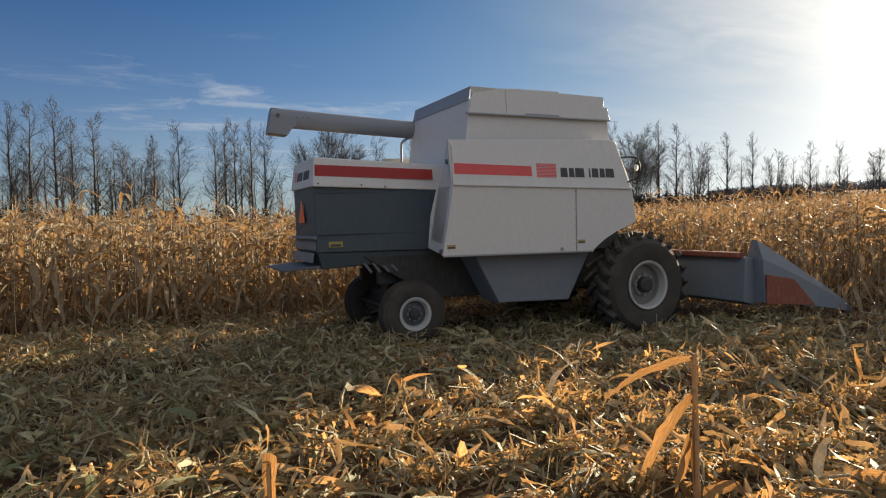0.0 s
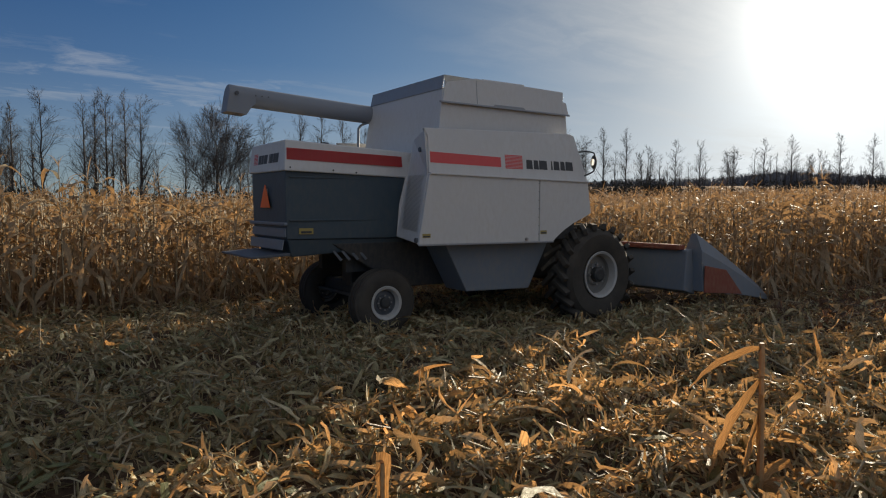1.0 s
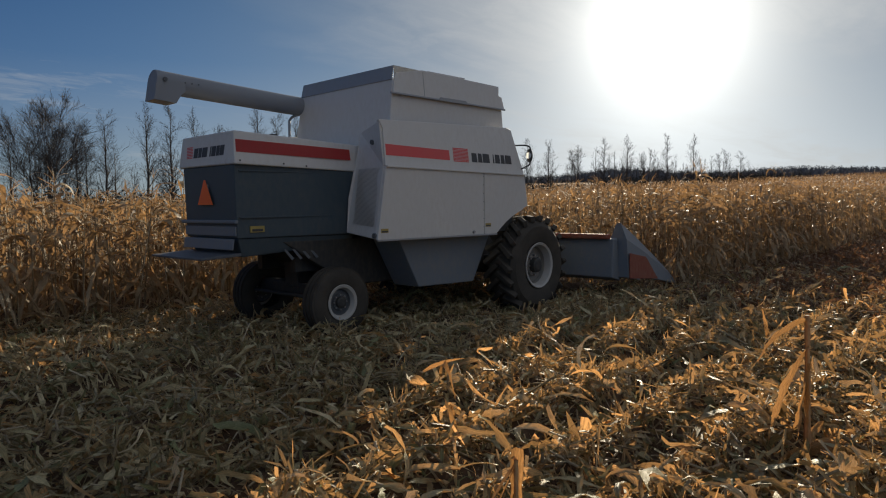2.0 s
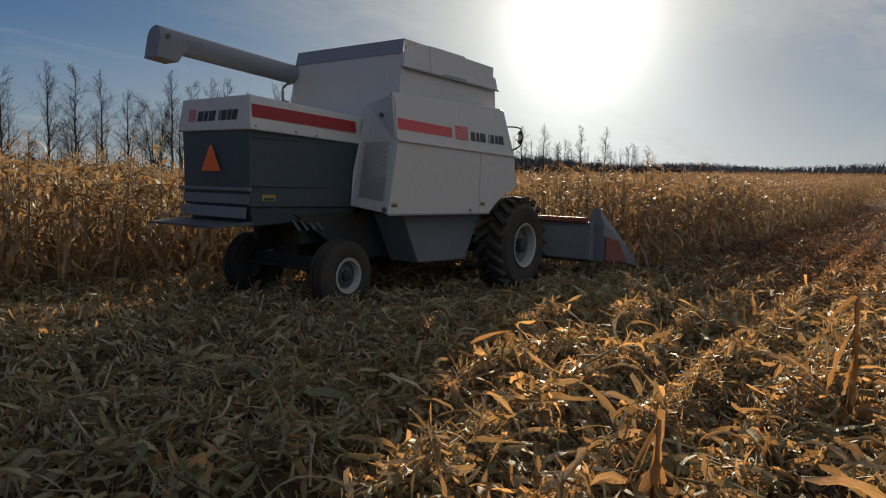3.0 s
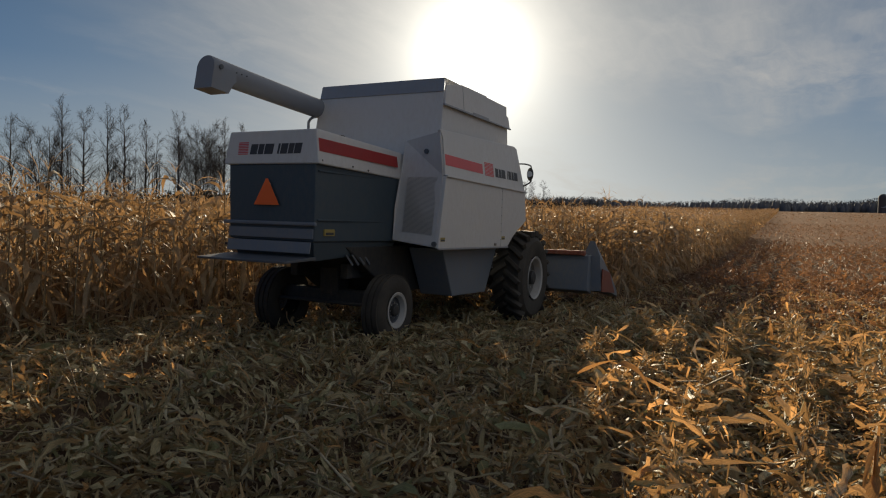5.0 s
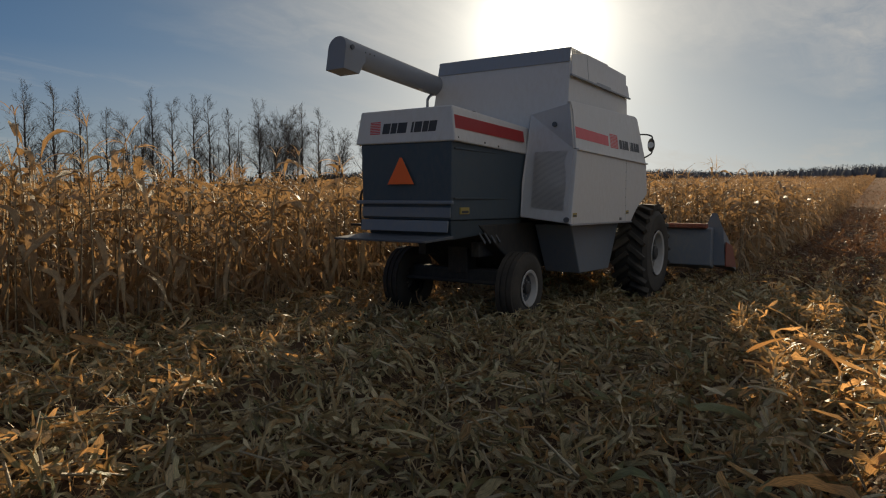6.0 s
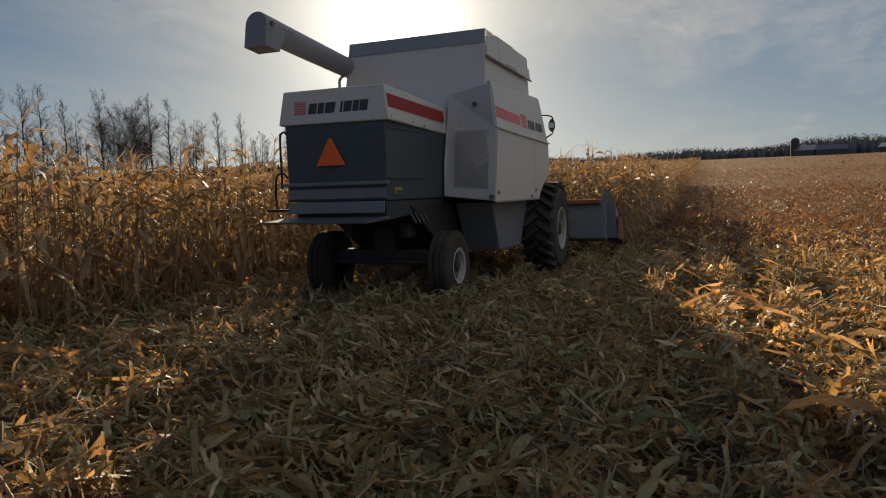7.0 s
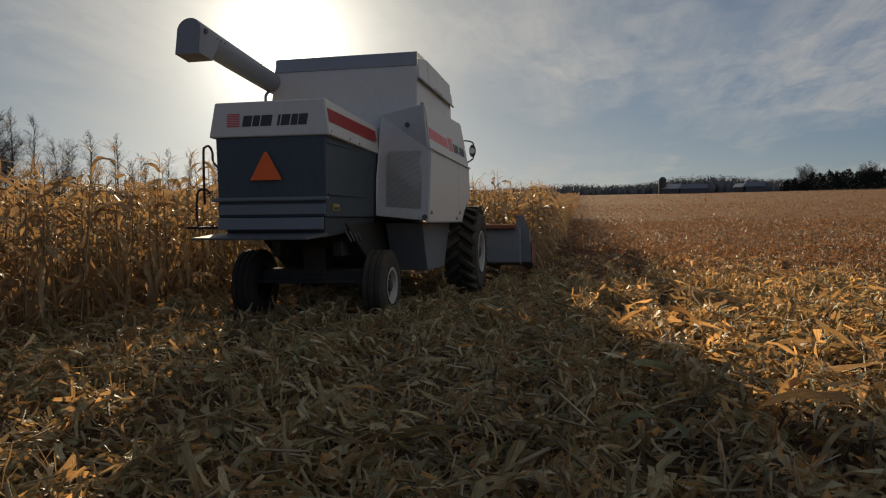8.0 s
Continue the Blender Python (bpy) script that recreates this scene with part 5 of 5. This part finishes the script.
azs = np.concatenate([rng.uniform(-46, 44, 2300), rng.uniform(-24, -2, 300)])
ds = rng.uniform(505, 560, len(azs))
wx, wy = -5 + ds * np.cos(np.radians(azs)), -6.5 + ds * np.sin(np.radians(azs))
h = rng.uniform(8.0, 11.0, len(azs)) * (1 + 0.2 * np.sin(azs * 0.5)) * (0.60 + 0.40 * np.clip(np.abs(azs - 11) / 12 - 0.5, 0, 1)) * np.clip(1 - (azs - 27) / 24, 0.2, 1)
foot = np.stack([wx, wy, ground_height(wx, wy)], -1)
tips = clumps(wx, wy, foot[:, 2] + h * 0.80, h * 0.26, h * 0.26, 12, 0.75)
mesh_object("far_woods", *joined([mounds(foot, h * 0.26, h * rng.uniform(0.66, 0.86, len(h))), tips]), M_HAZED_WOODS, None, True)
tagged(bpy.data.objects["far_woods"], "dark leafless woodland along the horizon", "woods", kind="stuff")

# dark brush at the foot of the trees
count = 420
x = np.concatenate([rng.uniform(-70, 330, 220), rng.uniform(-60, 120, 200)])
y = 80 + rng.uniform(-1, 9, count)
hb = rng.uniform(2.2, 4.2, count)
foot = np.stack([x, y, ground_height(x, y)], -1)
bush = clumps(x, y, foot[:, 2] + hb * 0.5, hb * 0.8, hb * 0.55, 64, 0.5)
A = np.repeat(foot, 12, 0) + rng.normal(0, 1, (count * 12, 3)) * [1.2, 1.2, 0]
k = len(A)
shoots = ribbons(A, rng.uniform(0, math.tau, k), rng.uniform(1.0, 1.5, k), rng.normal(0, 0.5, k), np.repeat(hb, 12) * rng.uniform(0.9, 2.0, k), rng.uniform(0.03, 0.07, k), rng.uniform(0, 3, k), rng.normal(0, 1, k), 2)
mesh_object("undergrowth", *joined([bush, shoots]), M_BRUSH)
tagged(bpy.data.objects["undergrowth"], "dark brush at the foot of the tree line", "brush", kind="stuff")

# farmstead at the edge of the woods
def at_far(az, dist=480):
    x, y = polar(az, dist)
    return x, y, float(ground_height(x, y))


def barn(az, length, width, wall_h, roof_h, turn, roof=M_ROOF, label="grey farm building with a pale metal roof", dist=480):
    x, y, z = at_far(az, dist)
    thing = tagged(new("barn"), label, "barn", "farm buildings")
    thing.matrix_basis = pose(x, y, z - 0.3, 0, 0, turn)
    part("wall", box(-length / 2, length / 2, -width / 2, width / 2, 0, wall_h, 0.02), M_BARN, thing)
    bm = bmesh.new()
    prof = [(-width / 2 - 0.5, wall_h), (0, wall_h + roof_h), (width / 2 + 0.5, wall_h)]
    a = [bm.verts.new((-length / 2 - 0.4, p, q)) for p, q in prof]
    b = [bm.verts.new((length / 2 + 0.4, p, q)) for p, q in prof]
    bm.faces.new(a), bm.faces.new(b[::-1])
    for i in range(3):
        bm.faces.new((a[i], a[(i + 1) % 3], b[(i + 1) % 3], b[i]))
    part("roof", bm, roof, thing)
    for i in range(3):
        xx = -length / 2 + length * (i + 0.5) / 3
        part("door", box(xx - 1.5, xx + 1.5, -width / 2 - 0.06, -width / 2 + 0.02, 0, wall_h * 0.75, 0.01), M_DARK, thing)


barn(-7.0, 11, 9, 3.6, 3.4, 65)
barn(-8.65, 17, 9, 3.4, 3.2, 82, M_BLUEROOF, "long farm building with a dark blue-grey roof")
barn(-12.15, 7, 6, 3.6, 2.6, 40)
barn(-13.1, 11, 8, 3.8, 3.2, 85, M_BLUEROOF, "long farm building with a dark blue-grey roof")
x, y, z = at_far(-6.25)
silo = tagged(new("silo"), "round concrete silo with a dark domed top", "silo")
silo.matrix_basis = pose(x, y, z - 0.3)
bm = bmesh.new()
prof = [(2.6, 0), (2.6, 9.5)] + [(2.7 * math.cos(t), 9.5 + 2.5 * math.sin(t)) for t in np.linspace(0, 1.5, 6)]
rings = [[bm.verts.new((r * math.cos(k * math.tau / 24), r * math.sin(k * math.tau / 24), q)) for k in range(24)] for r, q in prof]
for a, b in zip(rings, rings[1:]):
    for k in range(24):
        bm.faces.new((a[k], a[(k + 1) % 24], b[(k + 1) % 24], b[k]))
bm.faces.new(rings[-1])
part("shell", bm, M_SILO, silo, smooth=True)

# dark evergreens and two single trees beside the farm
for i in range(24):
    az_, hh = -15.4 - 0.46 * i + 0.1 * math.sin(5 * i), (6.4 if i < 2 else 4.8 if i < 4 else 10.2) + min(i, 8) * 0.12 + 0.8 * math.sin(2.3 * i)
    x, y, z = at_far(az_, 470)
    thing = tagged(new("conifer"), "dark evergreen tree near the farm", "tree", "evergreens by the farm")
    thing.matrix_basis = pose(x, y, z)
    lv = np.linspace(0.10, 0.92, 8)
    mesh_object("crown", *joined([clumps(rng.normal(0, 0.5, 1), rng.normal(0, 0.5, 1), np.array([hh * u]), np.array([hh * 0.46 * (1.02 - u ** 3)]), np.array([hh * 0.09]), 36, 1.4) for u in lv]), M_FIR, thing)
    mesh_object("trunk", *stems(np.array([[0, 0, -0.3]]), np.array([[0, 0, hh * 0.9]]), np.array([0.22]), np.array([0.03]), 6), M_BARK, thing)
for az_ in (-16.65, -20.7):
    x, y = polar(az_, 470)
    made = plant(3, x, y, 17.5, az_ * 40)
    tagged(made, group="trees by the farm")
